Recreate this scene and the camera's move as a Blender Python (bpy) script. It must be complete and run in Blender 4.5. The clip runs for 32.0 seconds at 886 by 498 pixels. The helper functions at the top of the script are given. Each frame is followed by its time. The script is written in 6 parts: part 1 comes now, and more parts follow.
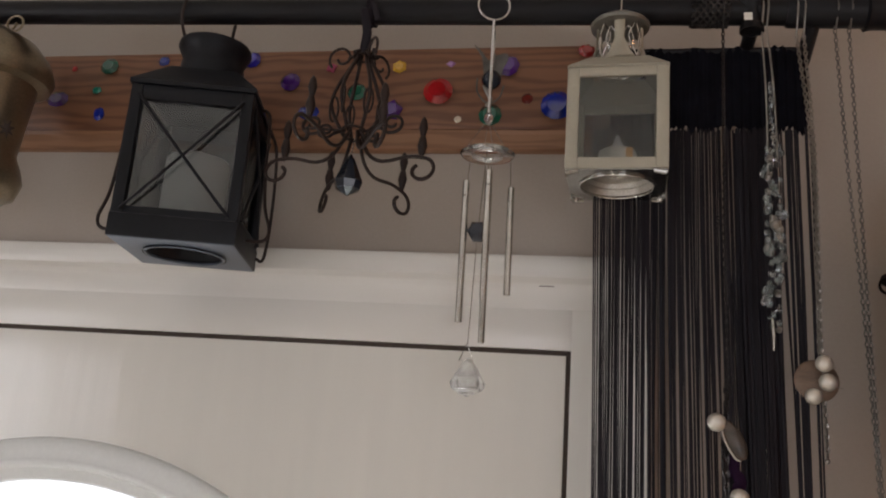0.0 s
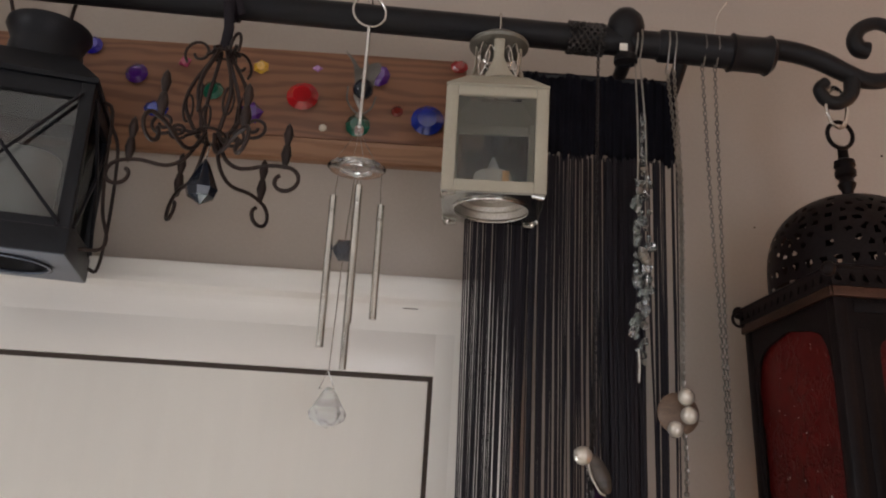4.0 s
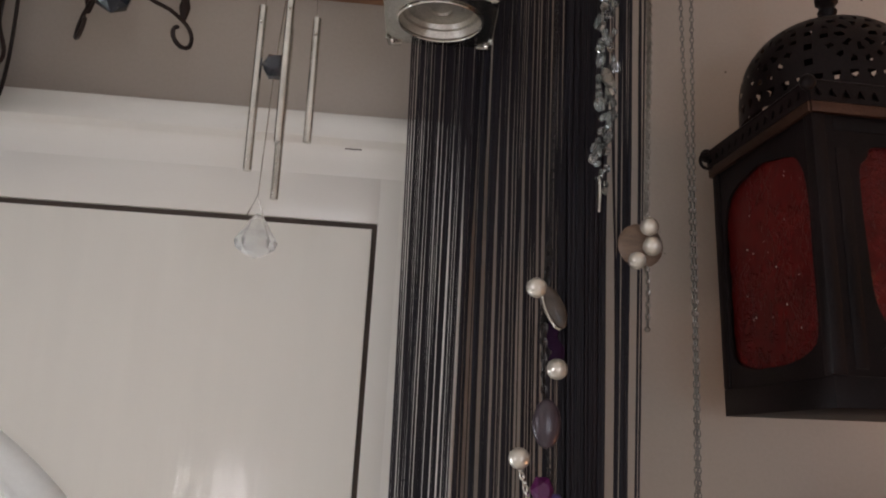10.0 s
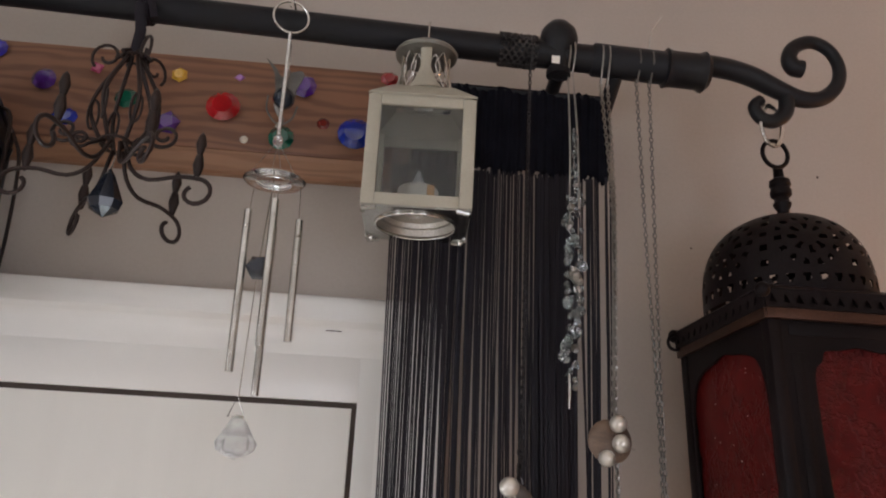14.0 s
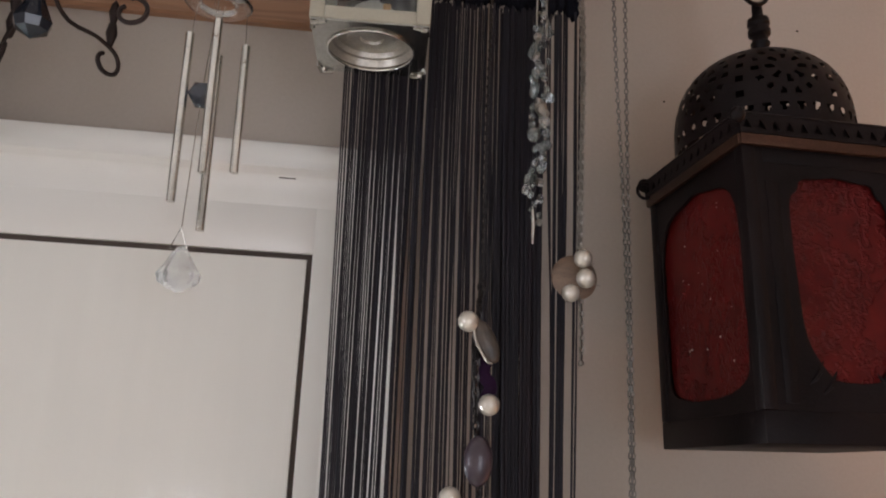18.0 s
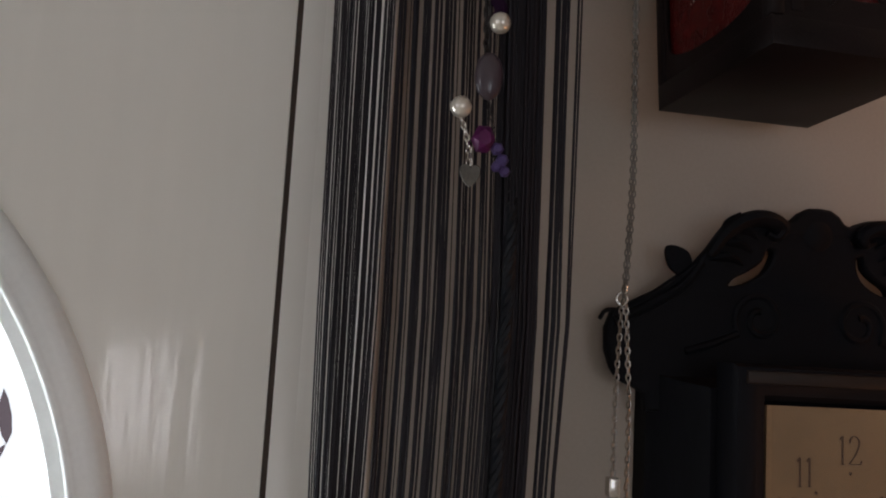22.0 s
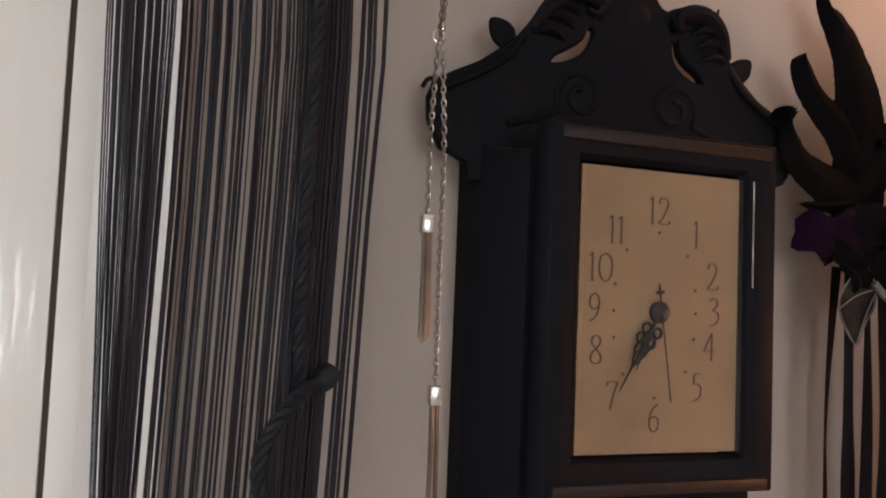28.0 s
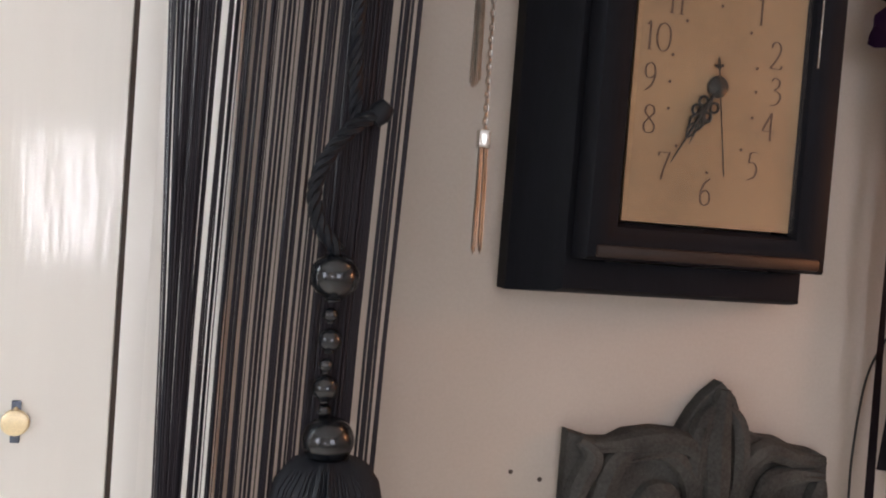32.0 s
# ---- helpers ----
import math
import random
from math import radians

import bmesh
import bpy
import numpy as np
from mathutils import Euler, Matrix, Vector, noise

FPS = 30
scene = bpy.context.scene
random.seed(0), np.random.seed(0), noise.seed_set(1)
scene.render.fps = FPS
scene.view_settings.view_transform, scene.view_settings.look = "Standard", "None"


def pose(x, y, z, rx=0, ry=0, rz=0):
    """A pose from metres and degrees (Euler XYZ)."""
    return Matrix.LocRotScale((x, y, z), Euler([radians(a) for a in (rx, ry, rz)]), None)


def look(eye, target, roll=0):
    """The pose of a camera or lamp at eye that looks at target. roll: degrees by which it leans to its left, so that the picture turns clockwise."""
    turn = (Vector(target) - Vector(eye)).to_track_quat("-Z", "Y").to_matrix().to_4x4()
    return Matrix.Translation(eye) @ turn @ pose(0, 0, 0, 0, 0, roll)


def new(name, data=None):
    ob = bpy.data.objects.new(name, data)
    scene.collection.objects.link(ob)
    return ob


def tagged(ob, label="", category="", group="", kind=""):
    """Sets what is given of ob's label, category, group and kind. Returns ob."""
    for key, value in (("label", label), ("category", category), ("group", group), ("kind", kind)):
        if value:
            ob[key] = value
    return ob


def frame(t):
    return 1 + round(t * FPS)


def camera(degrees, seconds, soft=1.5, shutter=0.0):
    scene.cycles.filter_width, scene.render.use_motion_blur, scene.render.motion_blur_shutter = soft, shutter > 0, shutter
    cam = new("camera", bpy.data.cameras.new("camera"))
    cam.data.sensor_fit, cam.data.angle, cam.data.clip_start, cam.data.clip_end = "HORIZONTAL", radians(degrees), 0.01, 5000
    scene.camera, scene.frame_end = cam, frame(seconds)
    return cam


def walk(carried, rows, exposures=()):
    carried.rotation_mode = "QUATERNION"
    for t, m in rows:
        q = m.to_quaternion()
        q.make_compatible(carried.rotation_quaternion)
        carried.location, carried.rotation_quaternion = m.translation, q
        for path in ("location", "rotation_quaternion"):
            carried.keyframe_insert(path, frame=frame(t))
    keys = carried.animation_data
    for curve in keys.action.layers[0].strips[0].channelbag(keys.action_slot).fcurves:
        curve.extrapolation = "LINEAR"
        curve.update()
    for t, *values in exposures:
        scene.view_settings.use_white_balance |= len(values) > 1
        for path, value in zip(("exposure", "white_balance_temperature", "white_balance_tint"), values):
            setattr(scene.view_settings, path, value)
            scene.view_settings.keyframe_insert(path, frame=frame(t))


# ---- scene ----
EXPOSURES = ((0, -0.57, 6580, 18), (2, -0.48, 6580, 18), (6, -0.25, 6380, 18), (9, -0.18, 6380, 18), (10, -0.45, 6380, 18), (11, -0.48, 6380, 18), (12, -0.43, 6480, 18), (13, -0.23, 6280, 18), (16, -0.16, 6180, 18), (18, -0.21, 6280, 18), (19, -0.48, 6380, 18), (20, -0.63, 6280, 18), (21, -1.25, 6600, 18), (22, -1.12, 6300, 16), (23, -0.88, 6200, 16), (24, -0.58, 6500, 18), (25, -0.18, 6500, 18), (26, -0.03, 6300, 18), (29, 0.09, 6200, 18), (30, 0.2, 6100, 18), (31, 0.18, 6200, 18), (32, 0.27, 6200, 18))
cam = camera(57.0, 32.0, soft=2.0)
PATH = [
    (0, (0.0344, -1.0805, 1.8647), (-0.3384, 0.8251, 2.3438), 4.21),
    (0.5, (0.0124, -1.0733, 1.8761), (-0.3211, 0.8336, 2.3787), 3.27),
    (1, (-0.0376, -1.0753, 1.8761), (-0.2950, 0.8388, 2.3960), 3.90),
    (1.5, (-0.0235, -1.0620, 1.8821), (-0.1553, 0.8696, 2.3836), 3.77),
    (2, (-0.0094, -1.0517, 1.8909), (-0.0662, 0.8843, 2.3895), 3.42),
    (2.5, (-0.0036, -1.0451, 1.8880), (-0.0045, 0.8915, 2.3874), 4.04),
    (4.5, (-0.0040, -1.0291, 1.8961), (0.0229, 0.9009, 2.4199), 3.49),
    (5, (0.0081, -1.0189, 1.9002), (0.0701, 0.9182, 2.3942), 3.67),
    (5.5, (0.0103, -1.0099, 1.8963), (0.0997, 0.9291, 2.3783), 3.55),
    (6, (0.0072, -1.0166, 1.8988), (0.0782, 0.9178, 2.4015), 3.62),
    (6.5, (0.0038, -1.0113, 1.8959), (0.0765, 0.9216, 2.4041), 3.77),
    (7, (-0.0017, -1.0191, 1.9000), (0.0764, 0.9107, 2.4192), 3.73),
    (7.5, (0.0019, -1.0073, 1.8937), (0.0755, 0.9252, 2.4036), 3.52),
    (8, (0.0041, -1.0009, 1.8902), (0.0829, 0.9311, 2.4014), 3.40),
    (8.5, (-0.0002, -0.9935, 1.8869), (0.0854, 0.9405, 2.3893), 3.55),
    (9, (0.0002, -0.9848, 1.8801), (0.0976, 0.9555, 2.3552), 3.52),
    (9.5, (-0.0025, -0.9402, 1.8237), (0.1408, 1.0045, 2.2683), 3.47),
    (10, (0.0251, -0.9281, 1.7956), (0.1431, 1.0306, 2.1826), 3.45),
    (10.5, (0.0316, -0.9071, 1.7616), (0.1614, 1.0536, 2.1346), 2.63),
    (11, (0.0383, -0.9015, 1.7563), (0.1494, 1.0602, 2.1292), 2.29),
    (11.5, (0.0585, -0.9703, 1.8479), (0.1662, 0.9717, 2.3134), 2.66),
    (12, (0.0451, -1.0055, 1.8956), (0.1635, 0.9188, 2.4275), 3.25),
    (12.5, (0.0512, -0.9888, 1.9005), (0.1655, 0.9365, 2.4299), 3.02),
    (13, (0.0409, -0.9794, 1.8980), (0.1536, 0.9390, 2.4522), 3.71),
    (13.5, (0.0257, -0.9879, 1.9019), (0.1435, 0.9217, 2.4845), 3.42),
    (15.5, (0.0512, -0.9746, 1.8629), (0.2066, 0.9304, 2.4517), 3.04),
    (16, (0.0489, -0.9558, 1.8473), (0.2169, 0.9598, 2.3971), 3.22),
    (16.5, (0.0620, -0.9544, 1.8439), (0.2394, 0.9683, 2.3651), 2.93),
    (17, (0.0591, -0.9310, 1.8243), (0.2518, 1.0025, 2.2982), 3.00),
    (17.5, (0.0520, -0.9243, 1.8182), (0.2556, 1.0129, 2.2721), 3.01),
    (18, (0.0587, -0.9173, 1.8115), (0.2554, 1.0234, 2.2530), 2.85),
    (18.5, (0.0591, -0.9143, 1.7987), (0.2337, 1.0386, 2.1931), 2.80),
    (19, (0.0580, -0.8944, 1.7791), (0.2662, 1.0710, 2.0850), 2.94),
    (19.5, (0.0595, -0.8696, 1.7366), (0.2764, 1.0940, 2.0488), 2.36),
    (20, (0.0689, -0.8554, 1.7060), (0.2475, 1.1210, 1.9550), 2.15),
    (20.5, (0.0796, -0.8542, 1.6630), (0.2578, 1.1246, 1.8926), 1.87),
    (21, (0.0851, -0.8574, 1.6516), (0.2674, 1.1265, 1.8269), 2.41),
    (21.5, (0.0689, -0.8887, 1.6040), (0.2905, 1.0802, 1.8770), 3.28),
    (22, (0.0182, -0.8721, 1.5474), (0.3646, 1.0846, 1.7738), 3.25),
    (22.5, (-0.0106, -0.8558, 1.4984), (0.3926, 1.0948, 1.6781), 2.37),
    (23, (0.0233, -0.8466, 1.4578), (0.3944, 1.1160, 1.5616), 2.40),
    (23.5, (0.0594, -0.8216, 1.4077), (0.4340, 1.1410, 1.4960), 2.25),
    (24, (0.0938, -0.8219, 1.3975), (0.5279, 1.1267, 1.5162), 2.87),
    (24.5, (0.1065, -0.8290, 1.3937), (0.6527, 1.0885, 1.5507), 2.20),
    (25, (0.1096, -0.8470, 1.4044), (0.7233, 1.0484, 1.5805), 1.24),
    (25.5, (0.1022, -0.8659, 1.4082), (0.7418, 1.0190, 1.6026), 1.17),
    (26, (0.0862, -0.8613, 1.3853), (0.7554, 1.0169, 1.5426), 1.65),
    (26.5, (0.0860, -0.8544, 1.3773), (0.7455, 1.0313, 1.4728), 1.48),
    (28.5, (0.0853, -0.8411, 1.3535), (0.7680, 1.0335, 1.4941), 2.89),
    (29, (0.0977, -0.8460, 1.3561), (0.8139, 1.0162, 1.4950), 2.70),
    (29.5, (0.0815, -0.8422, 1.3305), (0.7832, 1.0255, 1.4687), 3.05),
    (30, (0.0793, -0.8409, 1.3002), (0.7336, 1.0477, 1.3724), 3.94),
    (30.5, (0.0578, -0.8269, 1.2800), (0.7093, 1.0636, 1.3190), 4.31),
    (31, (0.0679, -0.8386, 1.2635), (0.6729, 1.0676, 1.2791), 3.91),
    (31.5, (0.1080, -0.8589, 1.2227), (0.6165, 1.0742, 1.1554), 4.15),
    (32, (0.1225, -0.8802, 1.1966), (0.5909, 1.0629, 1.1248), 4.36),
]
walk(cam, [(t, look(eye, target, roll)) for t, eye, target, roll in PATH], EXPOSURES)

# light of the room: one window behind, the round glass of the door, added window and amber fills
world = bpy.data.worlds.new("world")
scene.world = world
world.use_nodes = True
wn = world.node_tree
sky = wn.nodes.new("ShaderNodeTexSky")
sky.sky_type, sky.sun_disc, sky.sun_elevation, sky.sun_rotation = "NISHITA", False, radians(35), radians(200)
wn.links.new(sky.outputs[0], wn.nodes["Background"].inputs[0])
wn.nodes["Background"].inputs[1].default_value = 0.1


def lamp(name, kind, m, energy, colour, size=0.1, size_y=None):
    data = bpy.data.lights.new(name, kind)
    data.energy, data.color = energy, colour
    if kind == "AREA":
        data.shape, data.size, data.size_y = "RECTANGLE", size, size_y or size
    else:
        data.shadow_soft_size = size
    ob = new(name, data)
    ob.matrix_world = m
    return ob


lamp("window_light", "AREA", look((-0.695, -3.27, 1.17), (-0.695, 0, 1.17)), 5.6, (0.98, 0.95, 0.92), 0.23, 0.54)
# added front fill through a second, made-up back window
lamp("back_fill_light", "AREA", look((0.95, -3.27, 1.55), (0.2, 0, 1.75)), 4.8, (0.95, 0.97, 1.0), 0.95, 1.05)
# added fill from the left, through a made-up side window
lamp("side_fill_light", "AREA", look((-2.47, -2.2, 1.6), (0.0, -0.4, 1.75)), 10.2, (0.93, 0.97, 1.0), 0.9, 1.2)
lamp("door_glass_light", "AREA", look((-0.7, 0.1, 1.28), (-0.7, -1.0, 0.95)), 52, (0.90, 1.0, 0.98), 0.95).data.shape = "DISK"
# unseen warm fill added above the amber lamp for the upper wall
lamp("amber_fill_high", "POINT", pose(1.19, -0.18, 2.03), 5.4, (1.0, 0.43, 0.16), 0.08)
# warm fill added in front of the amber lamp, outside its glass
lamp("amber_fill_low", "POINT", pose(1.16, -0.31, 1.26), 5.6, (1.0, 0.42, 0.17), 0.06)


# ---- materials ----
def mat(name, colour, rough=0.5, metal=0.0, var=0.12, scale=40.0, stretch=(1, 1, 1), bump=0.15, dark=None, spec=0.5, fine=6.0, trans=0.0, coat=0.0, sheen=0.0, dist=0.002, crack=0.0):
    """Two scales of noise vary the colour and the roughness, and give a fine relief."""
    m = bpy.data.materials.new(name)
    m.use_nodes = True
    nt = m.node_tree
    bsdf = nt.nodes["Principled BSDF"]
    tex = nt.nodes.new("ShaderNodeTexCoord")
    mp = nt.nodes.new("ShaderNodeMapping")
    mp.inputs["Scale"].default_value = stretch
    nt.links.new(tex.outputs["Object"], mp.inputs[0])
    big, small = nt.nodes.new("ShaderNodeTexNoise"), nt.nodes.new("ShaderNodeTexNoise")
    big.inputs["Scale"].default_value, small.inputs["Scale"].default_value = scale * 0.15, scale * fine
    big.inputs["Detail"].default_value, small.inputs["Detail"].default_value = 4, 3
    for n in (big, small):
        nt.links.new(mp.outputs[0], n.inputs["Vector"])
    mix = nt.nodes.new("ShaderNodeMath")
    mix.operation = "MULTIPLY_ADD"
    mix.inputs[1].default_value = 0.35
    nt.links.new(small.outputs[0], mix.inputs[0])
    half = nt.nodes.new("ShaderNodeMath")
    half.operation = "MULTIPLY"
    half.inputs[1].default_value = 0.65
    nt.links.new(big.outputs[0], half.inputs[0])
    nt.links.new(half.outputs[0], mix.inputs[2])
    ramp = nt.nodes.new("ShaderNodeValToRGB")
    lo = dark or tuple(c * (1 - var * 1.6) for c in colour)
    hi = tuple(min(1, c * (1 + var)) for c in colour)
    ramp.color_ramp.elements[0].position, ramp.color_ramp.elements[1].position = 0.32, 0.68
    ramp.color_ramp.elements[0].color, ramp.color_ramp.elements[1].color = (*lo, 1), (*hi, 1)
    nt.links.new(mix.outputs[0], ramp.inputs[0])
    nt.links.new(ramp.outputs[0], bsdf.inputs["Base Color"])
    rr = nt.nodes.new("ShaderNodeMapRange")
    rr.inputs[3].default_value, rr.inputs[4].default_value = max(0.02, rough * 0.75), min(1, rough * 1.25)
    nt.links.new(mix.outputs[0], rr.inputs[0])
    nt.links.new(rr.outputs[0], bsdf.inputs["Roughness"])
    bsdf.inputs["Metallic"].default_value = metal
    bsdf.inputs["Specular IOR Level"].default_value = spec
    bsdf.inputs["Transmission Weight"].default_value = trans
    bsdf.inputs["Coat Weight"].default_value = coat
    bsdf.inputs["Sheen Weight"].default_value = sheen
    if bump:
        b = nt.nodes.new("ShaderNodeBump")
        b.inputs["Strength"].default_value, b.inputs["Distance"].default_value = bump, dist
        high = mix.outputs[0]
        if crack:
            vor = nt.nodes.new("ShaderNodeTexVoronoi")
            vor.feature = "DISTANCE_TO_EDGE"
            vor.inputs["Scale"].default_value = crack
            soft = nt.nodes.new("ShaderNodeMixRGB")
            soft.inputs[0].default_value = 0.12
            nt.links.new(tex.outputs["Object"], soft.inputs[1]), nt.links.new(small.outputs[1], soft.inputs[2])
            nt.links.new(soft.outputs[0], vor.inputs["Vector"])
            edge = nt.nodes.new("ShaderNodeMapRange")
            edge.inputs[2].default_value, edge.inputs[3].default_value, edge.inputs[4].default_value = 0.12, 0.8, 0.0
            nt.links.new(vor.outputs["Distance"], edge.inputs[0])
            tot = nt.nodes.new("ShaderNodeMath")
            nt.links.new(edge.outputs[0], tot.inputs[0]), nt.links.new(mix.outputs[0], tot.inputs[1])
            high = tot.outputs[0]
        nt.links.new(high, b.inputs["Height"])
        nt.links.new(b.outputs[0], bsdf.inputs["Normal"])
    return m


def glow(name, colour, strength):
    m = bpy.data.materials.new(name)
    m.use_nodes = True
    nt = m.node_tree
    e = nt.nodes.new("ShaderNodeEmission")
    e.inputs[0].default_value, e.inputs[1].default_value = (*colour, 1), strength
    nt.links.new(e.outputs[0], nt.nodes["Material Output"].inputs[0])
    return m


def clear(name, colour, rough=0.03, ior=1.45):
    m = bpy.data.materials.new(name)
    m.use_nodes = True
    b = m.node_tree.nodes["Principled BSDF"]
    b.inputs["Base Color"].default_value, b.inputs["Roughness"].default_value = (*colour, 1), rough
    b.inputs["Transmission Weight"].default_value, b.inputs["IOR"].default_value = 1.0, ior
    return m


def pane_mat(name, tint=(0.9, 0.92, 0.92), gloss=0.12):
    """Thin glass: mostly see-through, with a weak mirror on top."""
    m = bpy.data.materials.new(name)
    m.use_nodes = True
    nt = m.node_tree
    a, b, s = nt.nodes.new("ShaderNodeBsdfTransparent"), nt.nodes.new("ShaderNodeBsdfGlossy"), nt.nodes.new("ShaderNodeMixShader")
    a.inputs[0].default_value, b.inputs["Roughness"].default_value = (*tint, 1), 0.05
    s.inputs[0].default_value = gloss
    nt.links.new(a.outputs[0], s.inputs[1]), nt.links.new(b.outputs[0], s.inputs[2])
    nt.links.new(s.outputs[0], nt.nodes["Material Output"].inputs[0])
    return m


def wood_mat(name, light, dark, along="x", rough=0.45):
    """Plain-sawn grain: distorted bands along the board, with fine pores."""
    m = mat(name, light, rough, 0, 0.1, 30, (0.12, 1, 1), 0.12)
    nt = m.node_tree
    tex = nt.nodes.new("ShaderNodeTexCoord")
    mp = nt.nodes.new("ShaderNodeMapping")
    mp.inputs["Scale"].default_value = (0.16, 1, 1) if along == "x" else (1, 1, 0.16)
    wave = nt.nodes.new("ShaderNodeTexWave")
    wave.wave_type, wave.bands_direction = "BANDS", "Z" if along == "x" else "X"
    wave.inputs["Scale"].default_value, wave.inputs["Distortion"].default_value = 21, 14
    wave.inputs["Detail"].default_value, wave.inputs["Detail Scale"].default_value = 3, 1.2
    nt.links.new(tex.outputs["Object"], mp.inputs[0]), nt.links.new(mp.outputs[0], wave.inputs[0])
    ramp = nt.nodes.new("ShaderNodeValToRGB")
    ramp.color_ramp.elements[0].color, ramp.color_ramp.elements[1].color = (*dark, 1), (*light, 1)
    ramp.color_ramp.elements[0].position, ramp.color_ramp.elements[1].position = 0.05, 0.75
    nt.links.new(wave.outputs[1], ramp.inputs[0])
    old = [l.from_socket for l in nt.links if l.to_socket.name == "Base Color"][0]
    mx = nt.nodes.new("ShaderNodeMix")
    mx.data_type, mx.blend_type = "RGBA", "MULTIPLY"
    mx.inputs[0].default_value = 0.6
    nt.links.new(ramp.outputs[0], mx.inputs[6]), nt.links.new(old, mx.inputs[7])
    nt.links.new(mx.outputs[2], nt.nodes["Principled BSDF"].inputs["Base Color"])
    return m


WALL = mat("cream_wall_paint", (0.44, 0.384, 0.332), 0.85, 0, 0.05, 22, bump=0.25, fine=10)
DOORW = mat("white_gloss_paint", (0.79, 0.770, 0.715), 0.11, 0, 0.03, 27, (1, 1, 0.10), 0.9, spec=0.5, fine=1.3, dist=0.0034)
FRAMEW = mat("white_frame_paint", (0.81, 0.79, 0.745), 0.24, 0, 0.008, 30, bump=0)
TRIMW = mat("white_satin_trim", (0.83, 0.85, 0.84), 0.30, 0, 0.04, 30, bump=0.08)
CEILW = mat("ceiling_white", (0.78, 0.76, 0.72), 0.9, 0, 0.03, 20, bump=0.1)
# dark colour for the shade in gaps and holes, and for the scratch
GAP = mat("gap_hole_shade_and_scratch", (0.075, 0.055, 0.045), 0.9, bump=0)
# unseen floor, set pale so that it reflects light up the wall
BOUNCEFLOOR = mat("pale_bounce_floor", (0.66, 0.61, 0.54), 0.5, 0, 0.10, 60, (0.2, 1, 1))
PINE = wood_mat("varnished_pine", (0.38, 0.208, 0.122), (0.26, 0.132, 0.078))
PINEL = wood_mat("pale_pine_edge", (0.47, 0.285, 0.178), (0.37, 0.215, 0.126))
IRON = mat("black_iron", (0.0072, 0.0072, 0.0092), 0.40, 0.0, 0.4, 120, bump=0.5, dark=(0.010, 0.0090, 0.0095), spec=0.22)
BLACKP = mat("black_painted_tin", (0.0085, 0.0092, 0.0125), 0.42, 0.0, 0.25, 60, bump=0.1, spec=0.22)
TIN = mat("bare_tin_base", (0.13, 0.15, 0.19), 0.35, 0.8, 0.2, 80, bump=0.1)
RUST = mat("dark_bronze_wire", (0.026, 0.0135, 0.0105), 0.5, 0.3, 0.4, 150, bump=0.2)
CREAM = mat("cream_painted_tin", (0.40, 0.365, 0.285), 0.38, 0.0, 0.07, 60, bump=0.06, coat=0.2)
CHROME = mat("chrome", (0.75, 0.73, 0.70), 0.12, 1.0, 0.08, 60, bump=0.05)
SILVER = mat("silver", (0.72, 0.70, 0.66), 0.25, 1.0, 0.2, 120, bump=0.1)
DULLCHAIN = mat("dull_silver_chain", (0.20, 0.19, 0.175), 0.42, 0.9, 0.3, 150, bump=0.2)
OLDSILVER = mat("tarnished_silver", (0.33, 0.31, 0.28), 0.35, 1.0, 0.3, 150, bump=0.2)
WOUND = mat("wound_dark_wire", (0.075, 0.066, 0.062), 0.45, 0.6, 0.6, 260, bump=0.8)
DARKCH = mat("gunmetal_chain", (0.07, 0.065, 0.065), 0.35, 1.0, 0.3, 150, bump=0.2)
BRASS = mat("aged_brass", (0.30, 0.245, 0.17), 0.3, 0.85, 0.25, 50, bump=0.15)
DULLCH = mat("worn_chrome", (0.40, 0.39, 0.36), 0.2, 1.0, 0.25, 60, bump=0.1)
SATIN = mat("satin_steel", (0.55, 0.52, 0.47), 0.38, 1.0, 0.25, 60, bump=0.1)
BRASSB = mat("bright_brass", (0.90, 0.74, 0.48), 0.42, 0.8, 0.15, 80, bump=0.05)
STRING = mat("black_string", (0.0100, 0.0104, 0.0172), 0.5, 0, 0.35, 200, bump=0.3, sheen=0.03, spec=0.30)
snt = STRING.node_tree
sob, smx = snt.nodes.new("ShaderNodeObjectInfo"), snt.nodes.new("ShaderNodeMix")
smx.data_type, smx.blend_type = "RGBA", "MIX"
smx.inputs[7].default_value = (0.0148, 0.0094, 0.0140, 1)
snt.links.new([l.from_socket for l in snt.links if l.to_socket.name == "Base Color"][0], smx.inputs[6])
snt.links.new(sob.outputs["Random"], smx.inputs[0])
snt.links.new(smx.outputs[2], snt.nodes["Principled BSDF"].inputs["Base Color"])
HEADER = mat("black_woven_band", (0.0080, 0.0080, 0.0120), 0.95, 0, 0.3, 260, bump=0.6, spec=0.06)
ROPE = mat("charcoal_silk_rope", (0.0060, 0.0078, 0.0120), 0.5, 0, 0.3, 200, bump=0.4, sheen=0.02, spec=0.25)
BEADBK = mat("black_lacquer_bead", (0.0060, 0.0080, 0.0110), 0.24, 0, 0.2, 60, bump=0.02, coat=0.3)
REDGL = mat("crackled_red_glass", (0.092, 0.0066, 0.0058), 0.36, 0, 0.5, 30, bump=0.7, dark=(0.040, 0.003, 0.003), spec=0.15, dist=0.002, crack=11.0, fine=2.5)
LANT = mat("dark_bronze_metal", (0.0092, 0.0055, 0.0058), 0.46, 0.0, 0.5, 70, bump=0.35, spec=0.12)
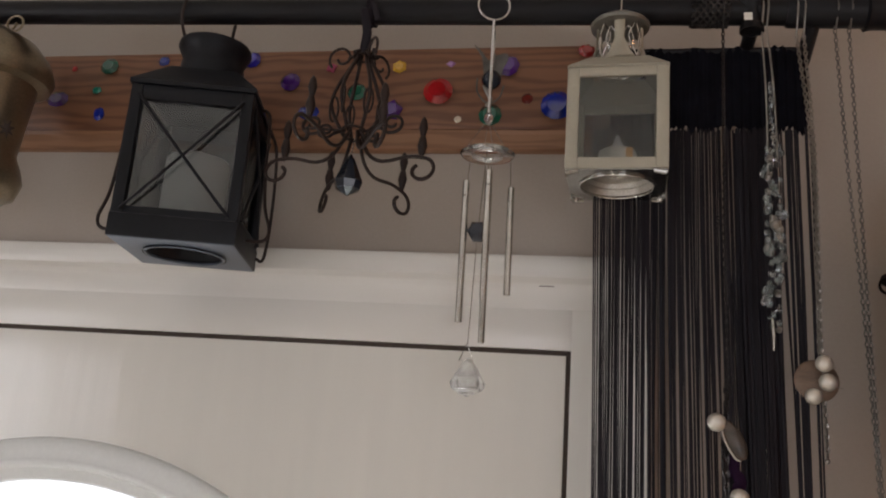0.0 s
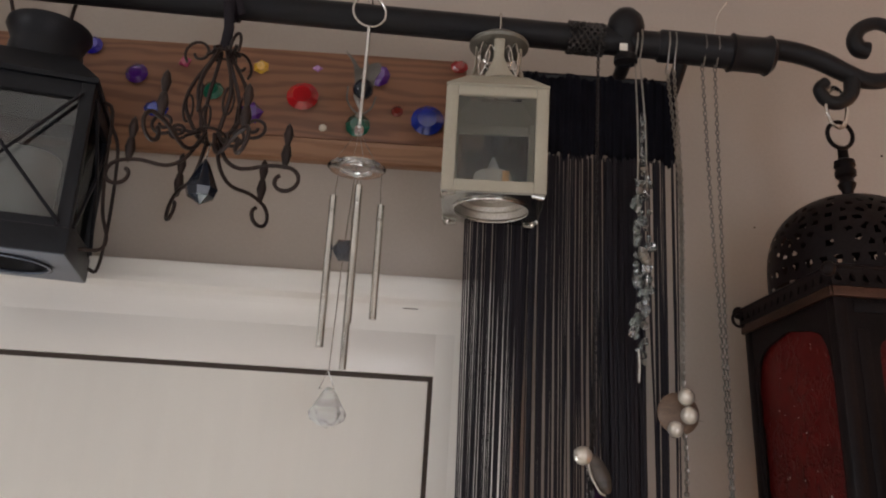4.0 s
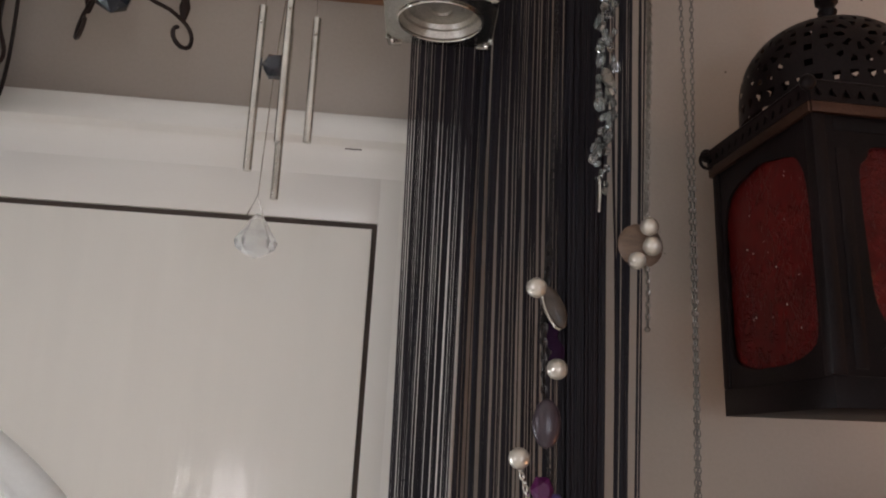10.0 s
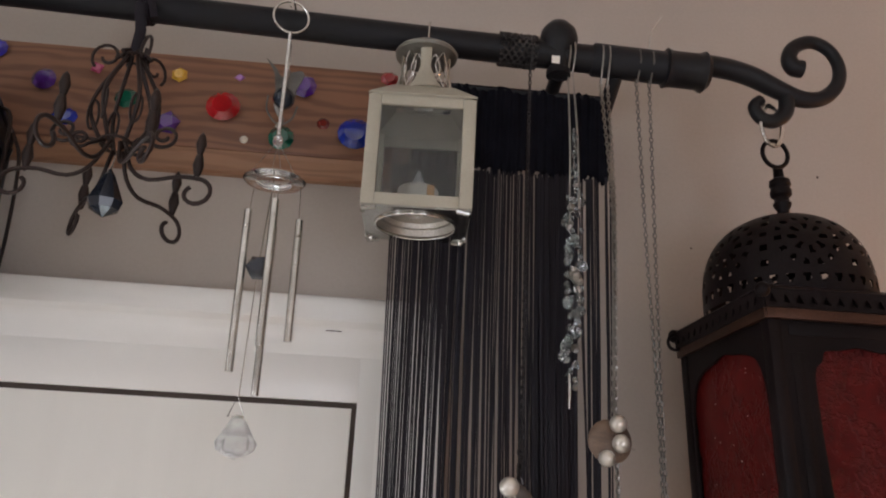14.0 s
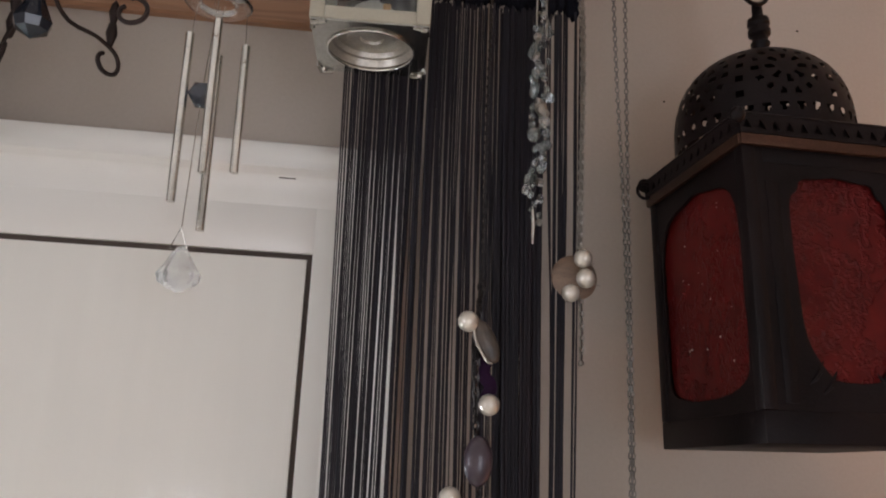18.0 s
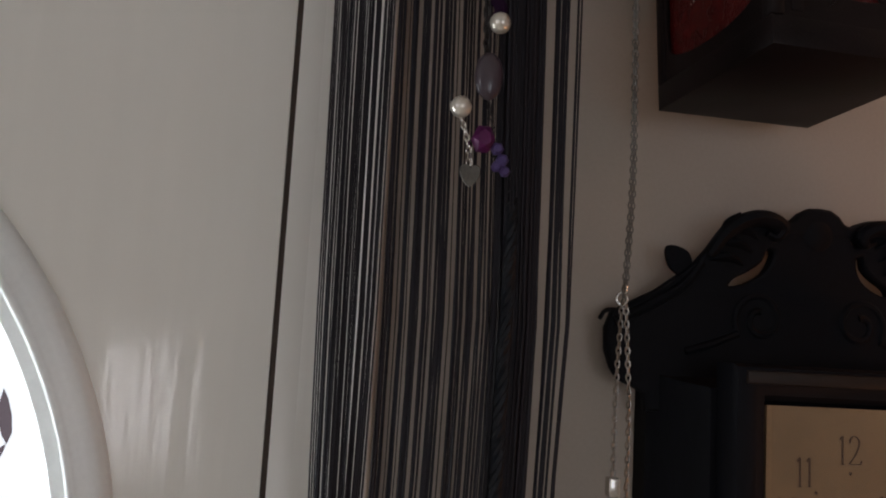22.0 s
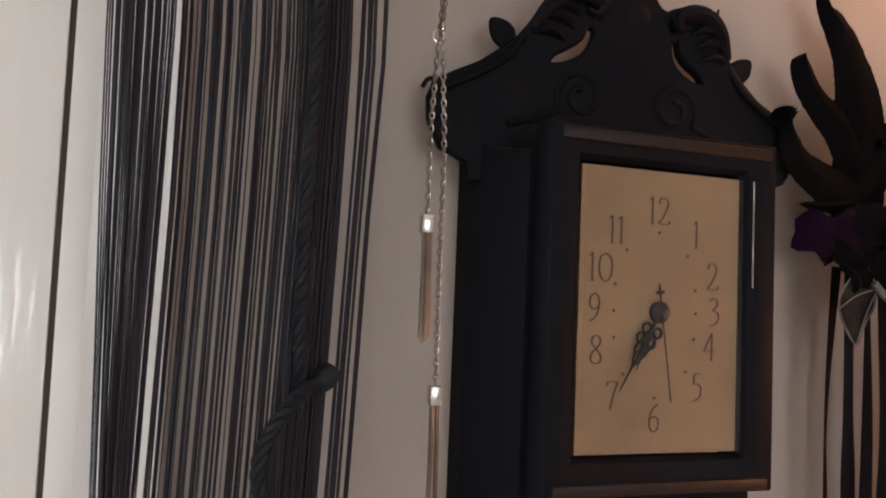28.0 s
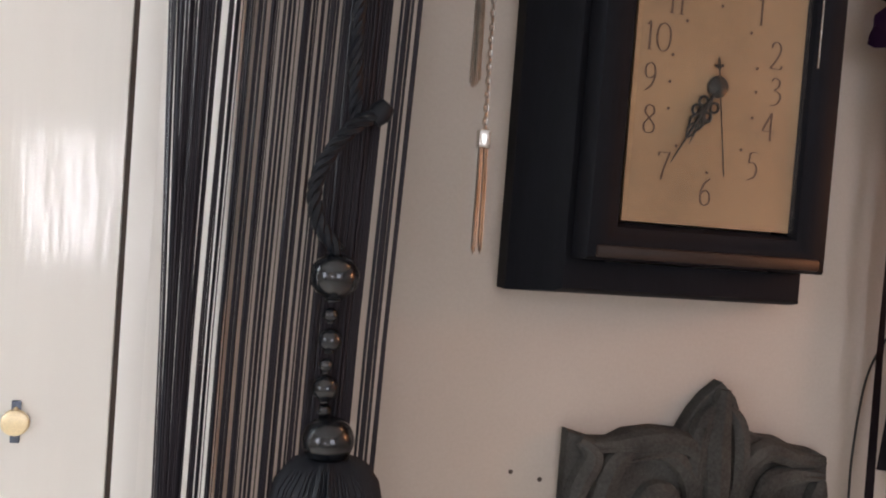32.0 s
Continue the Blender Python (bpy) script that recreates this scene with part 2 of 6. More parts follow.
COPPER = mat("worn_copper_edge", (0.085, 0.040, 0.026), 0.45, 0.8, 0.4, 90, bump=0.3)
CLOCKB = mat("ebonised_wood", (0.0048, 0.0050, 0.0074), 0.6, 0, 0.35, 40, (1, 1, 0.15), 0.1, spec=0.10)
CLOCKW = mat("dark_walnut", (0.022, 0.011, 0.007), 0.5, 0, 0.4, 40, (0.15, 1, 1), 0.1, spec=0.25)
DIAL = mat("aged_paper_dial", (0.29, 0.185, 0.102), 0.7, 0, 0.16, 60, bump=0.05, fine=3.0)
INK = mat("brown_ink", (0.072, 0.036, 0.023), 0.7, bump=0)
HANDM = mat("black_steel", (0.012, 0.012, 0.012), 0.4, 0.3, bump=0)
FEATHER = mat("black_feather", (0.0088, 0.0078, 0.0086), 0.8, 0, 0.4, 160, (1, 1, 0.2), 0.4, spec=0.08)
PURPLE = mat("dark_purple_petal", (0.020, 0.0055, 0.024), 0.8, 0, 0.3, 70, bump=0.3, spec=0.12)
RIBBON = mat("black_satin_ribbon", (0.011, 0.0075, 0.0115), 0.6, 0, 0.3, 60, bump=0.1, spec=0.2)
CARVED = mat("grey_green_carved_wood", (0.052, 0.051, 0.047), 0.85, 0, 0.4, 90, bump=1.0, dark=(0.016, 0.014, 0.013), spec=0.15, dist=0.004, fine=3.0)
PEARL = mat("pearl", (0.66, 0.61, 0.54), 0.22, 0.55, 0.05, 60, bump=0, coat=0.5)
SHELLM = mat("brown_shell", (0.155, 0.098, 0.066), 0.4, 0, 0.45, 120, (1, 1, 4), 0.3, coat=0.15)
QUARTZ = clear("clear_crystal", (0.92, 0.95, 0.96), 0.04, 1.5)
SMOKE = mat("smoky_crystal", (0.016, 0.020, 0.030), 0.10, 0, 0.3, 80, bump=0, coat=0.1, spec=0.4)
CHIP = mat("frosted_glass_chip", (0.72, 0.78, 0.78), 0.06, 0, 0.2, 120, bump=0.1, spec=0.7, coat=0.3, trans=0.92)
AMETH = mat("amethyst_stone", (0.046, 0.031, 0.043), 0.3, 0, 0.3, 160, bump=0.2, coat=0.3)
MAGENTA = mat("magenta_bead", (0.13, 0.006, 0.10), 0.4, 0, 0.3, 90, bump=0, trans=0.3, spec=0.2)
VIOLET = mat("violet_bead", (0.11, 0.07, 0.25), 0.35, 0, 0.3, 90, bump=0, trans=0.4, spec=0.2)
WAX = mat("white_wax", (0.78, 0.75, 0.68), 0.5, 0, 0.05, 50, bump=0.05)
PANE = pane_mat("lantern_pane", (0.76, 0.77, 0.76), 0.05)
PANED = pane_mat("dusty_pane", (0.63, 0.65, 0.66), 0.08)
OUTSIDE = glow("daylight_outside", (0.95, 0.99, 1.0), 2.6)
# glow for the sheets behind the window and the added fill windows
OUTBACK = glow("window_fill_glow", (0.92, 0.97, 1.0), 3.2)
AMBER = mat("amber_glass", (0.42, 0.17, 0.045), 0.18, 0, 0.2, 20, bump=0.2, coat=0.6)
AMBER.node_tree.nodes["Principled BSDF"].inputs["Emission Color"].default_value = (1.0, 0.30, 0.05, 1)
AMBER.node_tree.nodes["Principled BSDF"].inputs["Emission Strength"].default_value = 0.16
CLOUDY = mat("cloudy_crystal", (0.90, 0.93, 0.93), 0.05, 0, 0.1, 90, bump=0.05, trans=0.77, coat=0.5)
PEWTER = mat("dull_pewter", (0.15, 0.14, 0.125), 0.55, 0.2, 0.4, 200, bump=0.3, spec=0.2)
LACE = mat("grey_filigree", (0.022, 0.020, 0.019), 0.8, 0.0, 0.6, 220, bump=0.6, spec=0.08)
CABLE = mat("black_cable", (0.012, 0.012, 0.012), 0.5, bump=0)


# ---- builders ----
def box(bm, x0, x1, y0, y1, z0, z1, bevel=0.0, seg=2):
    r = bmesh.ops.create_cube(bm, size=1)
    vs = r["verts"]
    bmesh.ops.transform(bm, verts=vs, matrix=Matrix.Translation(((x0 + x1) / 2, (y0 + y1) / 2, (z0 + z1) / 2)) @ Matrix.Diagonal((x1 - x0, y1 - y0, z1 - z0, 1)))
    if bevel:
        es = list({e for v in vs for e in v.link_edges})
        bmesh.ops.bevel(bm, geom=es, offset=bevel, segments=seg, affect="EDGES", profile=0.5)
    return bm


def lathe(bm, profile, seg=20, m=None, squash=1.0, cap=True):
    """Turns (radius, height) pairs about z; closes the ends that have a radius."""
    m = m or Matrix()
    rings = []
    for r, z in profile:
        if r < 1e-5:
            rings.append([bm.verts.new(m @ Vector((0, 0, z)))])
        else:
            rings.append([bm.verts.new(m @ Vector((r * math.cos(2 * math.pi * k / seg), squash * r * math.sin(2 * math.pi * k / seg), z))) for k in range(seg)])
    for a, b in zip(rings, rings[1:]):
        for k in range(seg):
            q = [a[k % len(a)], a[(k + 1) % len(a)], b[(k + 1) % len(b)], b[k % len(b)]]
            q = list(dict.fromkeys(q))
            if len(q) > 2:
                bm.faces.new(q)
    for ring in (rings[0], rings[-1]):
        if cap and len(ring) > 2:
            bm.faces.new(ring)
    return bm


def tube(bm, pts, r, seg=8, flat=1.0, closed=False):
    """A round bar along points; r is one radius or one for each point."""
    pts = [Vector(p) for p in pts]
    n = len(pts)
    rs = r if hasattr(r, "__len__") else [r] * n
    rings, side = [], None
    for i, p in enumerate(pts):
        a = pts[i - 1] if (i or closed) else p
        b = pts[(i + 1) % n] if (i < n - 1 or closed) else p
        d = (b - a).normalized()
        if side is None:
            side = d.cross(Vector((0.13, 1, 0.07))).normalized()
        side = (side - d * side.dot(d)).normalized()
        up = d.cross(side)
        rings.append([bm.verts.new(p + rs[i] * (math.cos(2 * math.pi * k / seg) * side + flat * math.sin(2 * math.pi * k / seg) * up)) for k in range(seg)])
    for i in range(n if closed else n - 1):
        a, b = rings[i], rings[(i + 1) % n]
        for k in range(seg):
            bm.faces.new((a[k], a[(k + 1) % seg], b[(k + 1) % seg], b[k]))
    if not closed:
        bm.faces.new(rings[0]), bm.faces.new(rings[-1])
    return bm


def smooth_line(pts, steps=6):
    """A Catmull-Rom line through the points."""
    p = [Vector(q) for q in pts]
    p = [2 * p[0] - p[1]] + p + [2 * p[-1] - p[-2]]
    out = []
    for i in range(1, len(p) - 2):
        for s in range(steps):
            t = s / steps
            out.append(0.5 * ((2 * p[i]) + (p[i + 1] - p[i - 1]) * t + (2 * p[i - 1] - 5 * p[i] + 4 * p[i + 1] - p[i + 2]) * t * t + (3 * p[i] - p[i - 1] - 3 * p[i + 1] + p[i + 2]) * t**3))
    out.append(p[-2])
    return out


def ring(bm, c, r, thick, axis="y", seg=24, tilt=0.0):
    pts = []
    for k in range(seg):
        a = 2 * math.pi * k / seg
        u, v = r * math.cos(a), r * math.sin(a)
        q = {"y": Vector((u, 0, v)), "x": Vector((0, u, v)), "z": Vector((u, v, 0))}[axis]
        q.rotate(Euler((0, 0, tilt)))
        pts.append(Vector(c) + q)
    return tube(bm, pts, thick, 8, closed=True)


def ball(bm, c, r, sz=(1, 1, 1), seg=14):
    bmesh.ops.create_uvsphere(bm, u_segments=seg, v_segments=max(6, seg * 2 // 3), radius=r, matrix=Matrix.Translation(c) @ Matrix.Diagonal((*sz, 1)))
    return bm


def gem(bm, c, r, sides=8, deep=0.6, turn=0.0, sx=1.0, sz=1.0):
    """A cut stone lying on the wall: table, crown and girdle, facing -y."""
    c = Vector(c)
    def loop(k, y, off):
        return [bm.verts.new(c + Vector((sx * k * r * math.cos(turn + off + 2 * math.pi * i / sides), y, sz * k * r * math.sin(turn + off + 2 * math.pi * i / sides)))) for i in range(sides)]
    back, girdle, table = loop(0.85, 0.0, 0), loop(1.0, -deep * r * 0.45, 0), loop(0.58, -deep * r, math.pi / sides)
    bm.faces.new(back), bm.faces.new(table)
    for i in range(sides):
        j = (i + 1) % sides
        bm.faces.new((back[i], back[j], girdle[j], girdle[i]))
        bm.faces.new((girdle[i], girdle[j], table[i]))
        bm.faces.new((table[i], girdle[j], table[j]))
    return bm


def plate(outlines, depth, bevel=0.0, smooth=True):
    """A flat shape in the x-z plane with holes, cut from a sheet; its front at y = -depth."""
    cu = bpy.data.curves.new("outline", "CURVE")
    cu.dimensions, cu.fill_mode, cu.extrude, cu.bevel_depth, cu.bevel_resolution = "2D", "BOTH", depth / 2 - bevel, bevel, 1
    for pts in outlines:
        sp = cu.splines.new("POLY")
        sp.points.add(len(pts) - 1)
        for q, (x, z) in zip(sp.points, pts):
            q.co = (x, z, 0, 1)
        sp.use_cyclic_u = True
    ob = bpy.data.objects.new("outline", cu)
    me = bpy.data.meshes.new_from_object(ob)
    bm = bmesh.new()
    bm.from_mesh(me)
    bpy.data.objects.remove(ob), bpy.data.curves.remove(cu), bpy.data.meshes.remove(me)
    bmesh.ops.transform(bm, verts=bm.verts, matrix=Matrix.Translation((0, -depth / 2, 0)) @ Matrix.Rotation(radians(90), 4, "X"))
    return bm


def curve2(pts, steps=5, closed=True):
    p = [Vector((x, 0, z)) for x, z in pts]
    if closed:
        n = len(p)
        out = []
        for i in range(n):
            a, b, c, d = p[i - 1], p[i], p[(i + 1) % n], p[(i + 2) % n]
            for s in range(steps):
                t = s / steps
                q = 0.5 * ((2 * b) + (c - a) * t + (2 * a - 5 * b + 4 * c - d) * t * t + (3 * b - a - 3 * c + d) * t**3)
                out.append((q.x, q.z))
        return out


def part(name, bm, material, parent=None, label="", flat=False, angle=40):
    """Links a bmesh as one mesh object under a thing or a part; the mesh is in world places."""
    me = bpy.data.meshes.new(name)
    bmesh.ops.recalc_face_normals(bm, faces=bm.faces)
    if parent is not None:
        bmesh.ops.transform(bm, verts=bm.verts, matrix=WORLD_OF[parent.name].inverted())
    bm.to_mesh(me)
    bm.free()
    me.materials.append(material)
    if not flat:
        me.shade_smooth()
        me.set_sharp_from_angle(angle=radians(angle))
    ob = new(name, me)
    WORLD_OF[ob.name] = Matrix()
    if parent is not None:
        ob.parent = parent
        WORLD_OF[ob.name] = WORLD_OF[parent.name].copy()
    if label:
        tagged(ob, label)
    return ob


WORLD_OF = {}


def thing(name, at, label, category, group="", kind=""):
    ob = new(name)
    ob.empty_display_size = 0.02
    ob.matrix_world = Matrix.Translation(at)
    WORLD_OF[ob.name] = Matrix.Translation(at)
    return tagged(ob, label, category, group, kind)


def solid(name, bm, material, label, category, group="", kind="", flat=False):
    return tagged(part(name, bm, material, None, "", flat), label, category, group, kind)


B = bmesh.new


# ---- the setting ----
def slab(name, spans, material, label, category):
    bm = B()
    for s in spans:
        box(bm, *s)
    return solid(name, bm, material, label, category, kind="structure", flat=True)


slab("wall_north", [(0.06, 2.4, 0.0, 0.15, 0, 2.75), (-1.46, 0.06, 0.0, 0.15, 2.06, 2.75), (-2.6, -1.46, 0.0, 0.15, 0, 2.75)], WALL, "cream painted plaster wall round the front door", "wall")
slab("wall_east", [(2.4, 2.55, -3.35, 0.15, 0, 2.75)], WALL, "cream painted plaster side wall", "wall")
# the west opening is made up to let side fill in
slab("wall_west", [(-2.75, -2.6, -1.65, 0.15, 0, 2.75), (-2.75, -2.6, -3.35, -2.75, 0, 2.75), (-2.75, -2.6, -2.75, -1.65, 0, 0.95), (-2.75, -2.6, -2.75, -1.65, 2.25, 2.75)], WALL, "cream plaster wall with an opening added for fill light", "wall")
# the wider opening on the right is added for front fill
slab("wall_south", [(-2.6, -0.84, -3.35, -3.2, 0, 2.75), (-0.55, 0.4, -3.35, -3.2, 0, 2.75), (1.5, 2.4, -3.35, -3.2, 0, 2.75), (0.4, 1.5, -3.35, -3.2, 0, 0.95), (0.4, 1.5, -3.35, -3.2, 2.15, 2.75), (-0.84, -0.55, -3.35, -3.2, 0, 0.82), (-0.84, -0.55, -3.35, -3.2, 1.52, 2.75)], WALL, "cream plaster back wall with a window and an added fill opening", "wall")
# this floor serves as an unseen reflector from below
slab("floor", [(-2.75, 2.55, -3.35, 0.15, -0.1, 0)], BOUNCEFLOOR, "unseen hall floor made pale to bounce light up", "floor")
slab("ceiling", [(-2.75, 2.55, -3.35, 0.15, 2.75, 2.85)], CEILW, "flat white ceiling", "ceiling")
slab("backdrop", [(-1.35, 2.0, -3.46, -3.45, 0.5, 2.5)], OUTBACK, "glowing sheet outside the back window and the added one", "backdrop")
# glowing sheet added behind the made-up side window
slab("fill_backdrop_west", [(-2.86, -2.85, -3.0, -1.4, 0.7, 2.5)], OUTBACK, "glowing sheet behind the added side window", "backdrop")
slab("backdrop_north", [(-1.5, 0.1, 0.5, 0.51, 0.5, 2.1)], OUTSIDE, "overexposed daylight outside the round door window", "backdrop")
# the first window mirrors in the door; the other two are added for fill
for nm, x0, x1, y0, y1, z0, z1 in (("window_1", -0.84, -0.55, -3.3, -3.26, 0.82, 1.52), ("fill_window_side", -2.7, -2.66, -2.75, -1.65, 0.95, 2.25), ("fill_window_back", 0.4, 1.5, -3.3, -3.26, 0.95, 2.15)):
    wob = thing(nm, ((x0 + x1) / 2, (y0 + y1) / 2, z0), "unseen white framed window for room light", "window", kind="structure")
    if nm == "window_1":
        for bx in (-0.766, -0.660):
            part("glazing_bar", box(B(), bx, bx + 0.036, -3.258, -3.235, z0, z1), TRIMW, wob, flat=True)
    if nm != "fill_window_side":
        part("window_frame", box(box(box(box(B(), x0, x0 + 0.03, y0, y1, z0, z1), x1 - 0.03, x1, y0, y1, z0, z1), x0 + 0.03, x1 - 0.03, y0, y1, z0, z0 + 0.03), x0 + 0.03, x1 - 0.03, y0, y1, z1 - 0.03, z1), TRIMW, wob, flat=True)
    else:
        part("window_frame", box(box(box(box(B(), x0, x1, y0, y0 + 0.04, z0, z1), x0, x1, y1 - 0.04, y1, z0, z1), x0, x1, y0 + 0.04, y1 - 0.04, z0, z0 + 0.04), x0, x1, y0 + 0.04, y1 - 0.04, z1 - 0.04, z1), TRIMW, wob, flat=True)

# the front door: leaf with a round light, its moulding, the frame and the architrave
CX, CZ, RG, RO = -0.70, 1.28, 0.505, 0.565
circle = lambda r, n=96: [(CX + r * math.cos(2 * math.pi * k / n), CZ + r * math.sin(2 * math.pi * k / n)) for k in range(n)]
door = thing("door_1", (-0.7, 0, 0.0), "white gloss-painted front door with a round window", "door", kind="structure")
leaf = plate([[(-1.4, 0.01), (-0.004, 0.01), (-0.004, 1.995), (-1.4, 1.995)], circle(RG + 0.004)], 0.045, 0.0015)
bmesh.ops.transform(leaf, verts=leaf.verts, matrix=Matrix.Translation((0, 0.045, 0)))
part("door_leaf", leaf, DOORW, door)
mould = B()
prof = [(RO, 0.0), (RO - 0.001, -0.0035), (RO - 0.003, -0.0075), (RO - 0.009, -0.0120), (RO - 0.019, -0.0148), (RO - 0.027, -0.0158), (RO - 0.0305, -0.0174), (RO - 0.034, -0.0190), (RO - 0.037, -0.0186), (RO - 0.0392, -0.0160), (RO - 0.041, -0.0112), (RO - 0.043, -0.0085), (RO - 0.054, -0.0075), (RO - 0.057, -0.005), (RG, 0.001), (RG, 0.02)]
rings = [[mould.verts.new((CX + r * math.cos(2 * math.pi * k / 128), y, CZ + r * math.sin(2 * math.pi * k / 128))) for k in range(128)] for r, y in prof]
for a, b in zip(rings, rings[1:]):
    for k in range(128):
        mould.faces.new((a[k], a[(k + 1) % 128], b[(k + 1) % 128], b[k]))
part("window_moulding", mould, TRIMW, door, "white moulded ring round the glass", angle=50)
disc = B()
disc.faces.new([disc.verts.new((x, 0.022, z)) for x, z in circle(RG + 0.003)])
glass = part("glass_pane", disc, pane_mat("door_glass", (0.95, 0.97, 0.97), 0.06), door, "clear round pane with a painted flower", flat=True)
glass.visible_shadow = False
petals = B()
for px, pz, a, ln, fat in ((-0.256, 1.450, 98, 0.056, 0.8), (-0.259, 1.412, 60, 0.026, 0.9), (-0.256, 1.375, 93, 0.046, 0.15), (-0.249, 1.330, 8, 0.024, 0.6), (-0.227, 1.262, 66, 0.056, 0.9), (-0.274, 1.510, 85, 0.042, 0.9), (-0.278, 1.440, 120, 0.06, 0.9), (-0.282, 1.345, 60, 0.05, 0.8)):
    u = Vector((math.cos(radians(a)), 0, math.sin(radians(a))))
    v = Vector((-u.z, 0, u.x))
    c = Vector((px, 0.018, pz))
    petals.faces.new([petals.verts.new(c + u * s * ln + v * w * fat * ln) for s, w in ((-0.5, 0), (-0.35, 0.10), (-0.1, 0.17), (0.2, 0.15), (0.5, 0.02), (0.3, -0.07), (0.0, -0.13), (-0.3, -0.12))])
part("painted_flower", petals, pane_mat("painted_petal", (0.13, 0.10, 0.11), 0.04), door, "dark purplish painted petals on the glass", flat=True)
# keyhole cover on the leaf
key = thing("keyhole_cover", (-0.089, 0, 0.963), "round brass keyhole cover on a grey backplate", "lock")
part("backplate", box(B(), -0.0935, -0.0845, -0.002, 0.0005, 0.942, 0.985, 0.001), TIN, key)
part("cover", lathe(B(), [(0, 0.006), (0.009, 0.0055), (0.0125, 0.004), (0.0135, 0.001), (0.0135, 0)], 24, Matrix.Translation((-0.089, -0.0022, 0.963)) @ Matrix.Rotation(radians(90), 4, "X")), BRASSB, key, "bright brass swing cover")
part("pivot", ball(B(), (-0.0885, -0.004, 0.977), 0.0022), BRASSB, key)

fr = thing("door_frame", (0.03, 0, 0), "white painted wooden door frame", "door frame", kind="structure")
part("jamb", box(B(), 0.0034, 0.06, 0.0, 0.13, 0, 2.06, 0.0006), FRAMEW, fr)
part("jamb", box(B(), -1.46, -1.404, 0.0, 0.13, 0, 2.06, 0.0015), FRAMEW, fr)
part("head", box(B(), -1.404, 0.0036, 0.0, 0.13, 2.0034, 2.06, 0.0004), FRAMEW, fr)
# dark filler set in the door gap to paint its shade
part("gap_shade_strip", box(box(B(), -0.0038, 0.0032, 0.006, 0.07, 0.01, 2.0032), -1.404, -0.0038, 0.006, 0.07, 1.9953, 2.0032), GAP, fr, "dark strip painted as the shade in the door gap", flat=True)
arch = B()
ap = [(0.0, 0.0), (0.006, 0.0012), (0.011, 0.0026), (0.016, 0.0040), (0.025, 0.0085), (0.032, 0.0145), (0.035, 0.0180), (0.0370, 0.0205), (0.0400, 0.0228), (0.050, 0.0233), (0.060, 0.0238), (0.067, 0.0240), (0.0690, 0.0236), (0.070, 0.0220), (0.070, 0.0)]
al_leg = [(0.0, 0.0), (0.002, 0.0006), (0.008, 0.0009), (0.016, 0.0013), (0.030, 0.0026), (0.050, 0.0055), (0.057, 0.0088), (0.0615, 0.0130), (0.0655, 0.0185), (0.0685, 0.0222), (0.0715, 0.0237), (0.0745, 0.0230), (0.0770, 0.0200), (0.078, 0.0150), (0.078, 0.0)]
secs = [[arch.verts.new((0.028 + s, -p, 0.0)) for s, p in al_leg], [arch.verts.new((0.028 + s, -p, 2.057 + t)) for (s, p), (t, _) in zip(al_leg, ap)], [arch.verts.new((-1.43 - s, -p, 2.057 + s)) for s, p in ap], [arch.verts.new((-1.43 - s, -p, 0.0)) for s, p in ap]]
for a, b in zip(secs, secs[1:]):
    for k in range(len(ap) - 1):
        arch.faces.new((a[k], a[k + 1], b[k + 1], b[k]))
solid("architrave", arch, FRAMEW, "white moulded architrave round the door", "trim", kind="structure")

# nail holes, pits and a scratch in the wall
pits = B()
for x, z, r in ((0.434, 0.914, 0.0028), (0.470, 0.905, 0.0030), (0.599, 2.343, 0.0018), (0.419, 2.228, 0.0014)):
    lathe(pits, [(0, 0), (r, 0)], 10, Matrix.Translation((x, -0.0012, z)) @ Matrix.Rotation(radians(90), 4, "X"))
solid("nail_hole", pits, GAP, "small dark nail holes in the plaster", "hole", kind="structure", flat=True)

solid("paint_scratch", box(B(), -0.040, -0.021, -0.0222, -0.021, 2.0835, 2.0845), GAP, "short dark scratch in the architrave paint", "scratch", kind="structure", flat=True)

# ---- board with stones ----
board = thing("jewelled_board", (-0.75, 0, 2.295), "varnished pine board set with coloured gems above the door", "wall board")
part("plank", box(B(), -1.6, 0.022, -0.034, 0.0, 2.300, 2.426, 0.003), PINE, board)
chamf = B()
cv = [[chamf.verts.new((x, y, z)) for y, z in ((0, 2.2995), (-0.033, 2.2995), (-0.031, 2.294), (-0.016, 2.279), (-0.010, 2.277), (0, 2.277))] for x in (-1.6, 0.022)]
for k in range(6):
    chamf.faces.new((cv[0][k], cv[0][(k + 1) % 6], cv[1][(k + 1) % 6], cv[1][k]))
chamf.faces.new(cv[0]), chamf.faces.new(cv[1])
part("chamfer_strip", chamf, PINEL, board, "paler pine chamfer strip", flat=True)
STONES = {}
def stone(colour, name):
    if name not in STONES:
        STONES[name] = mat(name + "_glass", colour, 0.12, 0, 0.35, 120, bump=0, coat=0.6, spec=0.7)
    return STONES[name]
RED, BLUE, PURP, GREEN = (0.42, 0.012, 0.015), (0.008, 0.025, 0.30), (0.08, 0.015, 0.20), (0.008, 0.105, 0.065)
